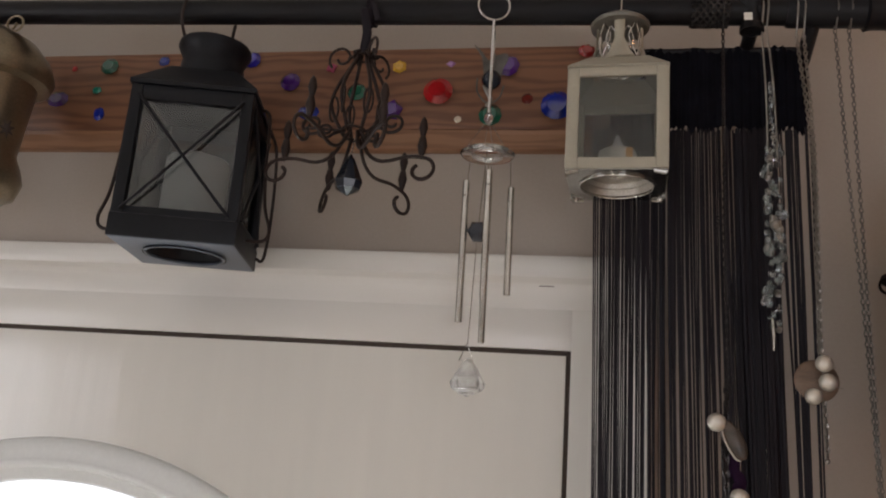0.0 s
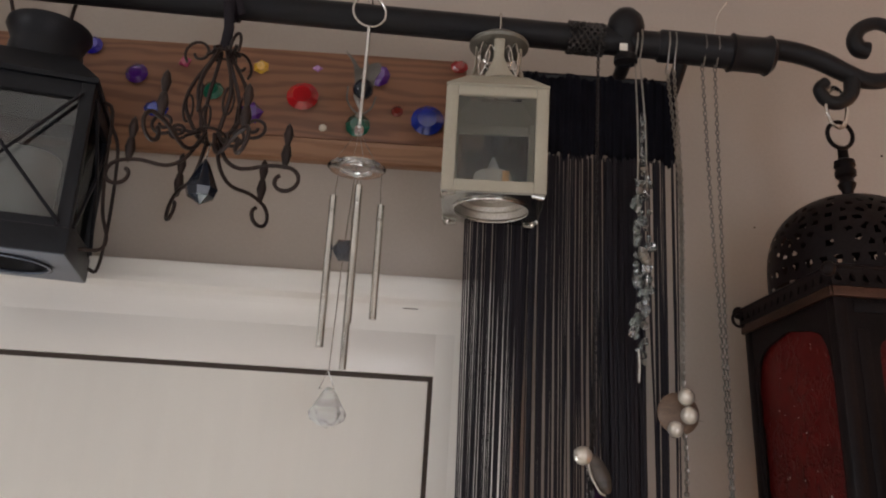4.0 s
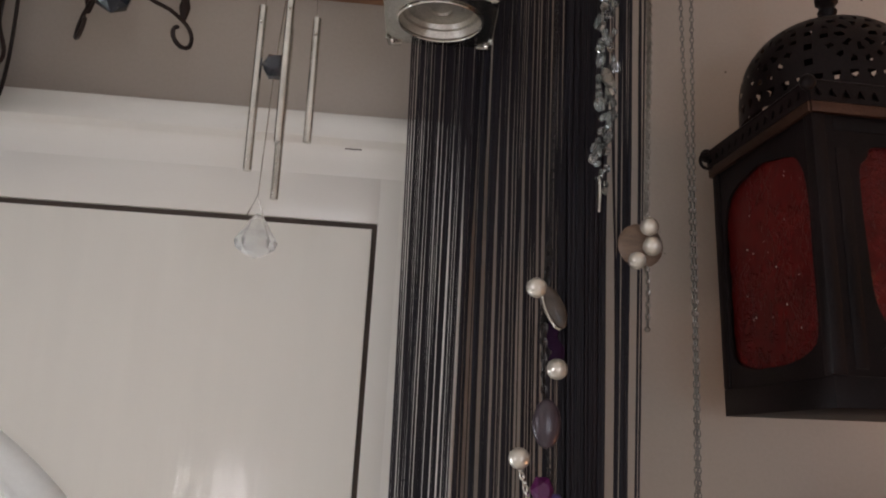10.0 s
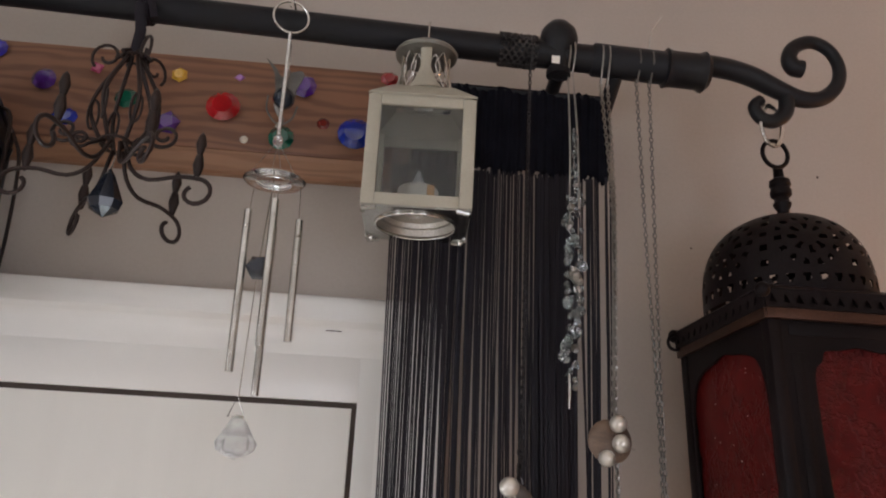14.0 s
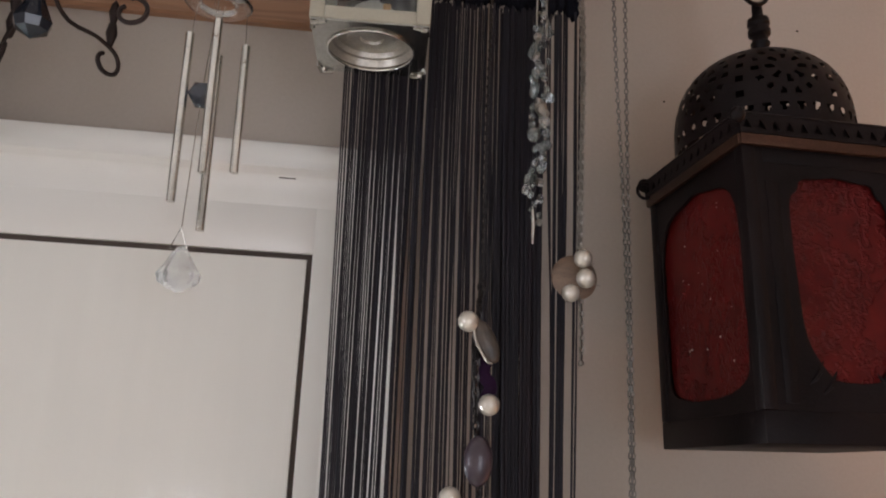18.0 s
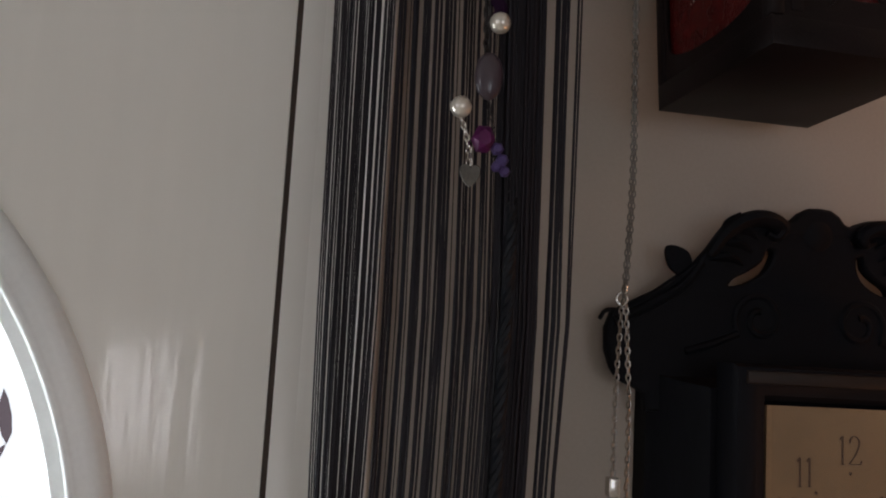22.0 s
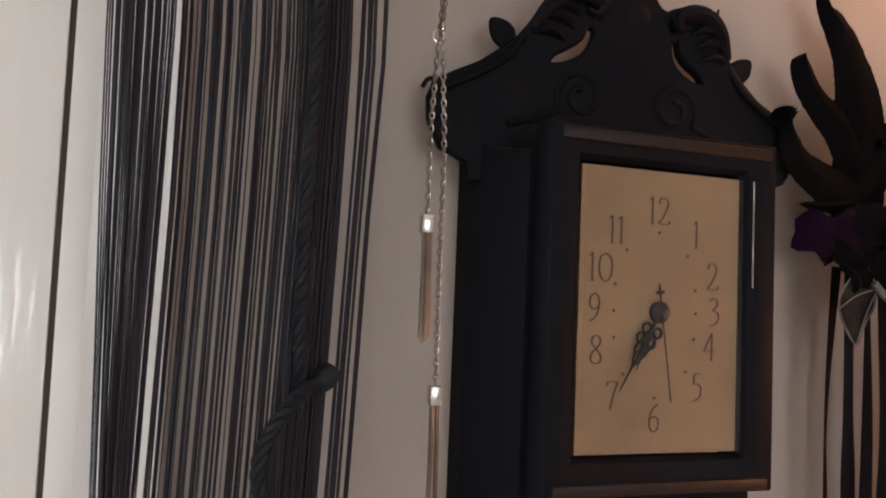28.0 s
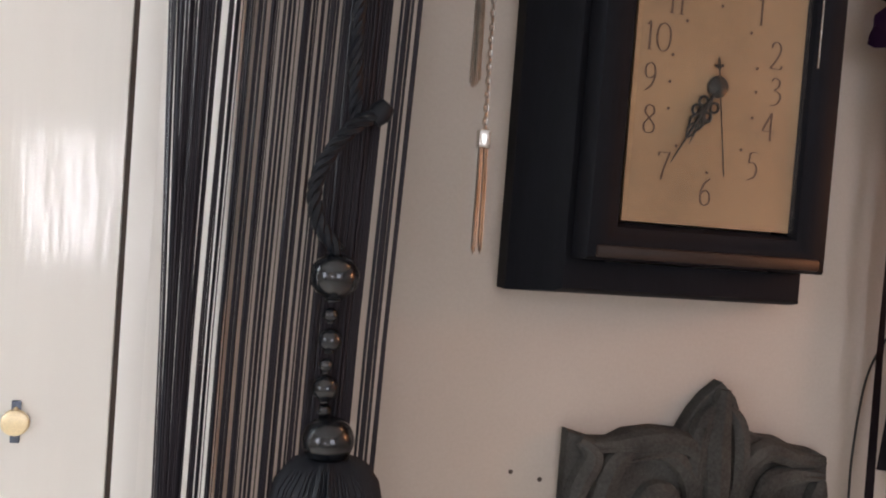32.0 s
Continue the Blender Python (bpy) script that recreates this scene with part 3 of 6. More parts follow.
gems = [(-0.715, 2.404, 0.0135, GREEN, "green", 10, 1.15), (-0.776, 2.402, 0.005, RED, "red", 8, 1), (-0.731, 2.365, 0.007, (0.02, 0.30, 0.22), "teal", 6, 1.2), (-0.794, 2.350, 0.0130, PURP, "purple", 9, 1.5), (-0.719, 2.325, 0.0115, BLUE, "blue", 8, 0.8), (-0.655, 2.346, 0.0115, (0.55, 0.03, 0.08), "rose", 6, 0.85),
        (-0.625, 2.412, 0.0085, BLUE, "blue", 8, 1.15), (-0.481, 2.411, 0.013, (0.03, 0.02, 0.32), "indigo", 10, 1.1), (-0.416, 2.374, 0.0145, PURP, "purple", 12, 1.05), (-0.355, 2.396, 0.009, (0.6, 0.10, 0.22), "pink", 4, 1), (-0.313, 2.357, 0.0135, GREEN, "green", 10, 1.1),
        (-0.383, 2.326, 0.0115, BLUE, "blue", 10, 1.45), (-0.253, 2.396, 0.0105, (0.75, 0.42, 0.04), "yellow", 6, 1.05), (-0.258, 2.328, 0.0165, PURP, "purple", 5, 1.0), (-0.193, 2.356, 0.0198, RED, "red", 14, 1.08), (-0.163, 2.315, 0.0055, (0.7, 0.62, 0.5), "cream", 8, 1),
        (-0.178, 2.400, 0.0055, (0.45, 0.2, 0.5), "lilac", 4, 1.3), (-0.117, 2.320, 0.0165, GREEN, "green", 10, 1), (-0.096, 2.394, 0.0165, PURP, "purple", 8, 1), (-0.067, 2.345, 0.0082, (0.16, 0.02, 0.014), "dark_red", 8, 1), (-0.026, 2.333, 0.021, BLUE, "blue", 14, 1.05), (0.012, 2.416, 0.010, RED, "red", 8, 1.2)]
for i, (x, z, r, c, nm, sides, sx) in enumerate(gems):
    part("gemstone", gem(B(), (x, -0.0335, z), r, sides, 0.7, 0.4 * i, sx), stone(c, nm), board, nm.replace("_", " ") + " cut glass gem", flat=True)

# ---- curtain pole with scroll ----
ZR = lambda x: 2.404 - 0.0297 * x
YR = -0.16
pole = thing("curtain_pole", (-0.3, YR, 2.41), "black wrought iron curtain pole with scroll end on brackets", "curtain pole")
part("rod", tube(B(), [(x, YR, ZR(x)) for x in (-1.6, -0.8, -0.1, 0.2, 0.30)], 0.0165, 16), IRON, pole)
part("sleeve", tube(B(), [(0.245, YR, ZR(0.245)), (0.248, YR, ZR(0.248)), (0.335, YR, ZR(0.335))], [0.017, 0.0195, 0.0195], 16), IRON, pole)
part("end_cap", tube(B(), [(x, YR, ZR(x)) for x in (0.330, 0.333, 0.340, 0.372, 0.378, 0.384)], [0.018, 0.0235, 0.0215, 0.0215, 0.0245, 0.019], 18), IRON, pole)
sc = [(0.380, 2.403), (0.410, 2.400), (0.440, 2.392), (0.470, 2.378), (0.497, 2.369), (0.522, 2.373), (0.541, 2.391), (0.546, 2.415), (0.536, 2.437), (0.515, 2.447), (0.494, 2.439), (0.485, 2.424), (0.489, 2.411), (0.500, 2.409)]
pts = smooth_line([(x, YR, z) for x, z in sc], 5)
part("scroll", tube(B(), pts, [0.0125 - 0.0035 * min(1, i / 18) + 0.0015 * math.sin(i * 0.12) for i in range(len(pts))], 12), IRON, pole)
hk = smooth_line([(x, YR, z) for x, z in ((0.478, 2.375), (0.476, 2.352), (0.462, 2.338), (0.446, 2.340), (0.438, 2.354), (0.447, 2.364))], 5)
part("hook", tube(B(), hk, [0.010 - 0.0035 * i / len(hk) for i in range(len(hk))], 10), IRON, pole)
part("ball_knob", lathe(B(), [(0, 0.024), (0.012, 0.0215), (0.020, 0.012), (0.0225, 0), (0.020, -0.012), (0.013, -0.02), (0.011, -0.036), (0.014, -0.04), (0.014, -0.046), (0, -0.048)], 18, Matrix.Translation((0.206, YR - 0.004, 2.415))), IRON, pole)
for k in range(22):
    way = 1 if k % 2 else -1
    ph = 2 * math.pi * k / 22
    coil = [(0.137 + 0.043 * i / 30, YR + (0.0183 + 0.0012 * math.sin(i * 1.9 + k)) * math.cos(way * 0.105 * i + ph), ZR(0.137 + 0.043 * i / 30) + (0.0183 + 0.0012 * math.sin(i * 1.9 + k)) * math.sin(way * 0.105 * i + ph)) for i in range(31)]
    part("chain_strand", tube(B(), coil, 0.0011, 5), WOUND, pole)
part("bracket", tube(tube(tube(B(), [(0.206, YR, 2.372), (0.206, -0.09, 2.362), (0.206, -0.012, 2.36)], 0.0085, 10), [(0.206, -0.014, 2.36), (0.206, 0, 2.36)], 0.024, 16), [(0.277, YR + 0.004, 2.386), (0.271, -0.125, 2.352), (0.268, -0.07, 2.335), (0.268, 0, 2.33)], 0.0085, 10), IRON, pole)
part("paper_tag", box(B(), 0.194, 0.203, -0.186, -0.1845, 2.373, 2.382), WAX, pole, "small white paper tag", flat=True)
wireb = B()
tube(wireb, smooth_line([(0.314, YR, ZR(0.314) + 0.018), (0.318, YR, 2.44), (0.331, YR, 2.462)], 4), 0.0009, 6)
part("wire_end", wireb, SILVER, pole)

# ---- string curtain ----
cur = thing("string_curtain", (0.15, -0.13, 1.0), "black string curtain hanging beside the door", "curtain")
hd = B()
cols = 90
hdr = random.Random(3)
low = [2.262 + hdr.uniform(-0.010, 0.004) for _ in range(cols + 1)]
top = [2.362 + 0.0035 * math.sin(0.35 * i) + hdr.uniform(-0.0016, 0.0016) for i in range(cols + 1)]
for side in (-0.1345, -0.1265):
    grid = [[hd.verts.new((0.045 + 0.229 * i / cols, side + 0.0014 * math.sin(i * 1.57) + 0.001 * math.sin(i * 0.31 + j), low[i] + (top[i] - low[i]) * j / 5)) for i in range(cols + 1)] for j in range(6)]
    for j in range(5):
        for i in range(cols):
            hd.faces.new((grid[j][i], grid[j][i + 1], grid[j + 1][i + 1], grid[j + 1][i]))
part("heading_band", hd, HEADER, cur, "dense woven black heading")
part("gathering_rod", tube(B(), [(0.040, -0.1305, 2.3625), (0.274, -0.1305, 2.3615)], 0.0045, 8), IRON, cur)
rnd = random.Random(7)
# bunches of strings at breast height: (where it begins, its width)
BUNCHES = ((0.0380, 0.0056), (0.0448, 0.0062), (0.0516, 0.0080), (0.0598, 0.0080), (0.0688, 0.0050), (0.0748, 0.0060), (0.0814, 0.0040), (0.0858, 0.0062), (0.0964, 0.0048), (0.1030, 0.0028), (0.1120, 0.0052), (0.1228, 0.0022), (0.1272, 0.0022), (0.1332, 0.0058), (0.1442, 0.0028), (0.1488, 0.0022), (0.1530, 0.0022),
           (0.1618, 0.0068), (0.1706, 0.0034), (0.1778, 0.0038), (0.1852, 0.0078), (0.1972, 0.0086), (0.2070, 0.0085), (0.2150, 0.0080), (0.2240, 0.0090), (0.2340, 0.0108), (0.2530, 0.0024), (0.2572, 0.0082), (0.2698, 0.0060))
HEIGHTS = (0.60, 1.08, 1.43, 1.57, 2.06, 2.26)
DRIFT = ((0.040, (0.064, 0.055, 0.0435, 0.040, 0.032, 0.028)), (0.0885, (0.073, 0.0785, 0.0865, 0.0885, 0.086, 0.085)), (0.0965, (0.081, 0.087, 0.0955, 0.0965, 0.091, 0.090)), (0.205, (0.180, 0.191, 0.202, 0.205, 0.1925, 0.190)), (0.246, (0.218, 0.230, 0.242, 0.246, 0.241, 0.239)), (0.276, (0.245, 0.256, 0.268, 0.276, 0.276, 0.275)))


def string_x(x, z):
    """Where a string that hangs at x at breast height runs at the height z."""
    at = [float(np.interp(z, HEIGHTS, row)) for _, row in DRIFT]
    return float(np.interp(x, [d[0] for d in DRIFT], at))


def hang_string(x, spread, w, y):
    ph, wob = rnd.uniform(0, 6.3), rnd.uniform(-0.0007, 0.0007)
    line = []
    for z in (2.26, 2.16, 2.06, 1.94, 1.82, 1.70, 1.57, 1.43, 1.30, 1.18, 1.08, 0.9, 0.7):
        fan = 1.0 + 0.35 * max(0.0, z - 1.9) / 0.36
        line.append((string_x(x, z) + spread * fan + wob * math.sin(ph + 3.1 * z) + 0.0003 * math.sin(11 * z + ph), y + 0.002 * math.sin(1.3 * z + ph), z))
    part("string", tube(B(), line, [w * (1 + 0.18 * math.sin(1.7 * k + ph)) for k in range(len(line))], 6, 0.7), STRING, cur)


for a, wide in BUNCHES:
    n = max(2, round(wide / 0.00165))
    for k in range(n):
        off = wide * ((k + 0.5 + rnd.uniform(-0.18, 0.18)) / n - 0.5)
        hang_string(a + wide / 2, off, rnd.uniform(0.00082, 0.00105), -0.1305 + rnd.uniform(-0.006, 0.006))
# a second layer where the curtain is dense, and strays across the gaps
for k in range(52):
    hang_string(0.2065 + 0.0375 * (k + rnd.random()) / 52, 0.0, rnd.uniform(0.0010, 0.0013), -0.122 + rnd.uniform(-0.004, 0.004))
for k in range(9):
    hang_string(0.105 + 0.100 * (k + rnd.random()) / 9, rnd.uniform(-0.001, 0.001), rnd.uniform(0.0004, 0.0006), -0.1305 + rnd.uniform(-0.006, 0.006))
centres = [a + w / 2 for a, w in BUNCHES]
for k in range(84):
    top_x = 0.072 + 0.194 * (k + rnd.random()) / 84
    to = min(centres, key=lambda c: abs(c - top_x))
    ph, yy = rnd.uniform(0, 6.3), -0.127 + rnd.uniform(-0.003, 0.004)
    line = []
    for z in (2.26, 2.18, 2.10, 2.02, 1.94, 1.86, 1.76, 1.66, 1.5, 1.3, 1.08, 0.9, 0.7):
        f = min(1.0, max(0.0, (2.16 - z) / 0.34))
        line.append((string_x(top_x + (to - top_x) * f * f * (3 - 2 * f), z) + 0.0004 * math.sin(5 * z + ph), yy, z))
    part("string", tube(B(), line, rnd.uniform(0.0007, 0.0010), 6, 0.7), STRING, cur)
for k in range(5):
    hang_string(0.046 + 0.042 * (k + rnd.random()) / 5, rnd.uniform(-0.001, 0.001), rnd.uniform(0.0004, 0.0006), -0.1305)


# ---- hanging things ----
def chain(bm, pts, link=0.006, thick=0.0007):
    """Oval links along a line, each turned a quarter from the last."""
    line = smooth_line(pts, 8)
    d, k, last = 0.0, 0, line[0]
    for a, b in zip(line, line[1:]):
        seg = (b - a).length
        while d <= seg:
            c = a.lerp(b, d / seg if seg else 0)
            u = (b - a).normalized()
            v = Vector((0, 1, 0)).cross(u).normalized() if k % 2 else Vector((0.6, 0.8, 0))
            v = (v - u * v.dot(u)).normalized()
            loop = [c + u * (link * 0.62 * math.cos(t)) + v * (link * 0.32 * math.sin(t)) for t in (0, 0.8, 1.57, 2.34, 3.14, 3.94, 4.71, 5.5)]
            tube(bm, loop, thick, 4, closed=True)
            d += link * 0.95
            k += 1
        d -= seg
    return bm


def hang_ring(parent, x, z0, z1, y=YR, r=0.0009, m=IRON):
    part("hanging_wire", tube(B(), [(x, y, z0), (x + 0.001, y, (z0 + z1) / 2), (x, y, z1)], r, 6), m, parent)


# brass lantern with star cut-outs
bl = thing("brass_lantern", (-0.805, YR, 2.16), "aged brass tapered lantern with star cut-outs hung from the pole", "lantern")
mt = Matrix.Translation((-0.810, YR, 0))
BPROF = [(0.050, 2.150), (0.065, 2.159), (0.072, 2.180), (0.066, 2.200), (0.057, 2.218), (0.060, 2.250), (0.064, 2.289), (0.067, 2.318), (0.083, 2.322), (0.0885, 2.334), (0.086, 2.345), (0.080, 2.358), (0.058, 2.381), (0.027, 2.397), (0.012, 2.400), (0, 2.401)]
BPROF = [(r * 0.93, z) for r, z in BPROF]
blb = part("body", lathe(B(), BPROF, 32, mt), BRASS, bl)
brad = lambda z: float(np.interp(z, [p[1] for p in BPROF[:8]], [p[0] for p in BPROF[:8]])) + 0.0008
# the brass is uncut: dark star patches paint the shade of the cut-outs
for a, z, rr in ((-52, 2.287, 0.017), (-12, 2.245, 0.014), (-95, 2.262, 0.014), (-40, 2.19, 0.006), (-75, 2.19, 0.006), (-60, 2.172, 0.004)):
    star = B()
    vs = []
    for k in range(14):
        q = rr * (1.0 if k % 2 else 0.42)
        aa = radians(a) + q * math.cos(math.pi * k / 7) / brad(z)
        zz = z + q * math.sin(math.pi * k / 7)
        vs.append(star.verts.new((-0.810 + brad(zz) * math.cos(aa), YR + brad(zz) * math.sin(aa), zz)))
    mid = star.verts.new((-0.810 + brad(z) * math.cos(radians(a)), YR + brad(z) * math.sin(radians(a)), z))
    for k in range(14):
        star.faces.new((vs[k], vs[(k + 1) % 14], mid))
    part("star_shade_patch", star, GAP, blb, "dark star patch painted as the shade in a cut-out", flat=True)
part("ring", ring(ring(B(), (-0.800, YR, 2.412), 0.014, 0.0018), (-0.770, YR - 0.02, 2.398), 0.012, 0.0016, "y"), BRASS, bl)

# black tin lantern, turned a little
LB = Matrix.Translation((-0.484, -0.142, 2.20)) @ Matrix.Diagonal((0.90, 0.90, 0.985, 1)) @ Matrix.Rotation(radians(14), 4, "Z") @ Matrix.Translation((0, 0, -2.20))
def turned(bm, m=LB):
    bmesh.ops.transform(bm, verts=bm.verts, matrix=m)
    return bm
bk = thing("black_lantern", (-0.472, -0.142, 2.08), "black tin lantern with crossed wire guards and tin base", "lantern")
H1 = 0.085
part("base_tray", turned(box(box(box(box(B(), -H1, H1, -H1, -H1 + 0.004, 2.083, 2.112, 0.001), -H1, H1, H1 - 0.004, H1, 2.083, 2.112, 0.001), -H1, -H1 + 0.004, -H1 + 0.004, H1 - 0.004, 2.083, 2.112, 0.001), H1 - 0.004, H1, -H1 + 0.004, H1 - 0.004, 2.083, 2.112, 0.001)), BLACKP, bk)
sq = [(-H1 + 0.002, -H1 + 0.002), (H1 - 0.002, -H1 + 0.002), (H1 - 0.002, H1 - 0.002), (-H1 + 0.002, H1 - 0.002)]
hole = [(0.055 * math.cos(2 * math.pi * k / 40), 0.055 * math.sin(2 * math.pi * k / 40)) for k in range(40)]
bp = plate([sq, hole], 0.002)
bmesh.ops.transform(bp, verts=bp.verts, matrix=Matrix.Translation((0, 0, 2.082)) @ Matrix.Rotation(radians(-90), 4, "X"))
part("base_plate", turned(bp), TIN, bk, "bare tin underside with a round hole")
part("well", turned(lathe(B(), [(0.055, 2.0815), (0.058, 2.080), (0.055, 2.083), (0.050, 2.104), (0.0, 2.104)], 36, cap=False)), BLACKP, bk)
part("well_rim", turned(ring(B(), (0, 0, 2.0812), 0.054, 0.0022, "z", 40)), TIN, bk)
for sx in (-1, 1):
    for sy in (-1, 1):
        part("corner_post", turned(box(B(), sx * 0.076 - 0.008, sx * 0.076 + 0.008, sy * 0.076 - 0.008, sy * 0.076 + 0.008, 2.112, 2.282, 0.0015)), BLACKP, bk)
for k in range(4):
    q = Matrix.Rotation(radians(90 * k), 4, "Z")
    part("bottom_rail", turned(turned(box(B(), -0.068, 0.068, -0.083, -0.073, 2.112, 2.122, 0.001), q)), BLACKP, bk)
    part("top_rail", turned(turned(box(B(), -0.068, 0.068, -0.083, -0.073, 2.262, 2.282, 0.001), q)), BLACKP, bk)
    pn = part("pane", turned(turned(box(B(), -0.068, 0.068, -0.077, -0.0755, 2.122, 2.262), q)), PANED, bk, flat=True)
    pn.visible_shadow = False
    part("cross_guard", turned(turned(tube(tube(B(), [(-0.072, -0.086, 2.116), (0, -0.088, 2.19), (0.072, -0.086, 2.268)], 0.0022, 6), [(0.072, -0.0865, 2.116), (0, -0.0905, 2.19), (-0.072, -0.0865, 2.268)], 0.0022, 6), q)), BLACKP, bk)
roof = B()
r0 = [roof.verts.new((x * 0.0865, y * 0.0865, 2.282)) for x, y in ((-1, -1), (1, -1), (1, 1), (-1, 1))]
r1 = [roof.verts.new((x * 0.0865, y * 0.0865, 2.288)) for x, y in ((-1, -1), (1, -1), (1, 1), (-1, 1))]
r2 = [roof.verts.new((x * 0.047, y * 0.047, 2.325)) for x, y in ((-1, -1), (1, -1), (1, 1), (-1, 1))]
for a, b in ((r0, r1), (r1, r2)):
    for k in range(4):
        roof.faces.new((a[k], a[(k + 1) % 4], b[(k + 1) % 4], b[k]))
roof.faces.new(r0), roof.faces.new(r2)
part("roof", turned(roof), BLACKP, bk, flat=True)
part("chimney", turned(lathe(B(), [(0.047, 2.318), (0.046, 2.345), (0.044, 2.351), (0.050, 2.364), (0.0535, 2.370), (0.0525, 2.376), (0.03, 2.383), (0, 2.386)], 32)), BLACKP, bk)
for s in (-1, 1):
    wg = B()
    tube(wg, smooth_line([(s * 0.080, -0.02, 2.285), (s * 0.099, -0.03, 2.272), (s * 0.102, -0.03, 2.21), (s * 0.108, -0.03, 2.15), (s * 0.118, -0.03, 2.118), (s * 0.112, -0.03, 2.103), (s * 0.088, -0.03, 2.101)], 5), 0.0024, 7)
    tube(wg, smooth_line([(s * 0.086, 0.06, 2.285), (s * 0.100, 0.06, 2.25), (s * 0.104, 0.06, 2.16), (s * 0.100, 0.06, 2.098), (s * 0.088, 0.06, 2.096)], 5), 0.0024, 7)
    part("wire_guard", turned(wg), RUST, bk)
part("candle", turned(lathe(B(), [(0.044, 2.105), (0.045, 2.206), (0.042, 2.211), (0.012, 2.207), (0, 2.206)], 24)), WAX, bk, "cream pillar candle")
part("bail", tube(tube(B(), smooth_line([(-0.517, -0.150, 2.362), (-0.517, YR - 0.022, 2.395), (-0.514, YR - 0.020, 2.432), (-0.503, YR - 0.004, 2.443), (-0.492, YR + 0.010, 2.438)], 5), 0.0022, 7), smooth_line([(-0.459, -0.150, 2.362), (-0.460, YR + 0.014, 2.39), (-0.462, YR + 0.019, 2.424), (-0.478, YR + 0.012, 2.437), (-0.497, YR + 0.002, 2.442)], 5), 0.0022, 7), RUST, bk)

# small wire chandelier ornament
ch = thing("wire_chandelier", (-0.268, YR, 2.16), "small bronze wire chandelier ornament with a dark crystal drop", "ornament")
CXH, CYH = -0.268, YR
SWING = Matrix.Translation((CXH, CYH, 2.26)) @ Matrix.Rotation(radians(-13), 4, "X") @ Matrix.Translation((-CXH, -CYH, -2.26))
def polar(a, r, z):
    """A place on the arms, which are bent up on the near side."""
    return SWING @ Vector(upright(a, r, z))
def upright(a, r, z):
    return (CXH + r * math.cos(radians(a)), CYH + r * math.sin(radians(a)), z)
part("ribbon_loop", tube(B(), [(CXH + 0.006, CYH, 2.428), (CXH + 0.002, CYH - 0.019, 2.405), (CXH + 0.003, CYH - 0.004, 2.38), (CXH, CYH, 2.352)], [0.0045, 0.006, 0.0065, 0.007], 8, 0.4), RIBBON, ch)
part("ribbon_wrap", ring(ring(B(), (CXH + 0.004, CYH, ZR(CXH)), 0.0185, 0.0022, "x", 24), (CXH + 0.009, CYH, ZR(CXH)), 0.0185, 0.002, "x", 24), RIBBON, ch)
for tail in ([(0.006, -0.006, 2.431), (-0.010, -0.010, 2.444), (-0.020, -0.008, 2.447), (-0.034, -0.010, 2.440)], [(0.004, -0.008, 2.431), (-0.012, -0.012, 2.449), (-0.024, -0.012, 2.455)], [(0.010, -0.019, 2.416), (0.016, -0.021, 2.404), (0.021, -0.021, 2.388)]):
    part("ribbon_tail", tube(B(), smooth_line([(CXH + x, CYH + y, z) for x, y, z in tail], 5), 0.0042, 8, 0.35), RIBBON, ch)
for k, a in enumerate((-2, 57, 125, 178, 251, 308)):
    part("cage_wire", tube(B(), smooth_line([upright(a, 0.020, 2.345), upright(a, 0.008, 2.352), upright(a, 0.014, 2.337), upright(a, 0.031, 2.306), upright(a, 0.036, 2.280), upright(a, 0.022, 2.250), upright(a, 0.010, 2.235)], 6), 0.0024, 6), RUST, ch)
    curl = [upright(a, 0.029 + 0.0165 * math.cos(t) * (1 - t / 9), 2.347 + 0.0165 * math.sin(t) * (1 - t / 9)) for t in np.linspace(-0.8, 6.0, 18)]
    if k % 2:
        part("top_curl", tube(B(), curl, 0.0019, 6), RUST, ch)
    part("leaf_loop", tube(B(), [upright(a + 8 * math.sin(t), 0.0325 + 0.004 * math.sin(t), 2.276 + 0.017 * math.cos(t)) for t in np.linspace(0, 2 * math.pi, 17)[:-1]], 0.0015, 6, closed=True), RUST, ch)
    arm = [polar(a, 0.010, 2.238), polar(a, 0.022, 2.210), polar(a, 0.042, 2.198), polar(a, 0.072, 2.204), polar(a, 0.092, 2.203)]
    arm += [polar(a, 0.092 + 0.018 * math.sin(t) * (1 - t / 11), 2.185 + 0.018 * math.cos(t) * (1 - t / 11)) for t in np.linspace(0.5, 5.6, 14)]
    part("arm", tube(B(), smooth_line(arm, 3), 0.0024, 6), RUST, ch)
    part("candle_drop", lathe(B(), [(0, -0.030), (0.0025, -0.027), (0.0062, -0.012), (0.0040, -0.001), (0.0028, 0.0), (0.0058, 0.012), (0.0035, 0.022), (0, 0.027)], 10, Matrix.Translation(polar(a, 0.089, 2.233))), RUST, ch)
for cx, cz, r0, d, y in ((-0.052, 2.246, 0.0165, -1, -0.012), (0.050, 2.249, 0.0165, 1, -0.010), (-0.030, 2.231, 0.012, -1, -0.020), (0.032, 2.229, 0.0145, 1, -0.018)):
    coil = [(CXH + d * 0.010, CYH + y * 0.4, 2.240)] + [(CXH + cx - d * r0 * math.cos(t) * (1 - t / 12.5), CYH + y, cz - r0 * math.sin(t) * (1 - t / 12.5)) for t in np.linspace(0.5, 9.2, 32)]
    part("inner_curl", tube(B(), smooth_line([SWING @ Vector(c) for c in coil], 2), 0.0020, 6), RUST, ch)
part("waist_ring", turned(ring(B(), (CXH, CYH, 2.240), 0.017, 0.0016, "z"), SWING), RUST, ch)
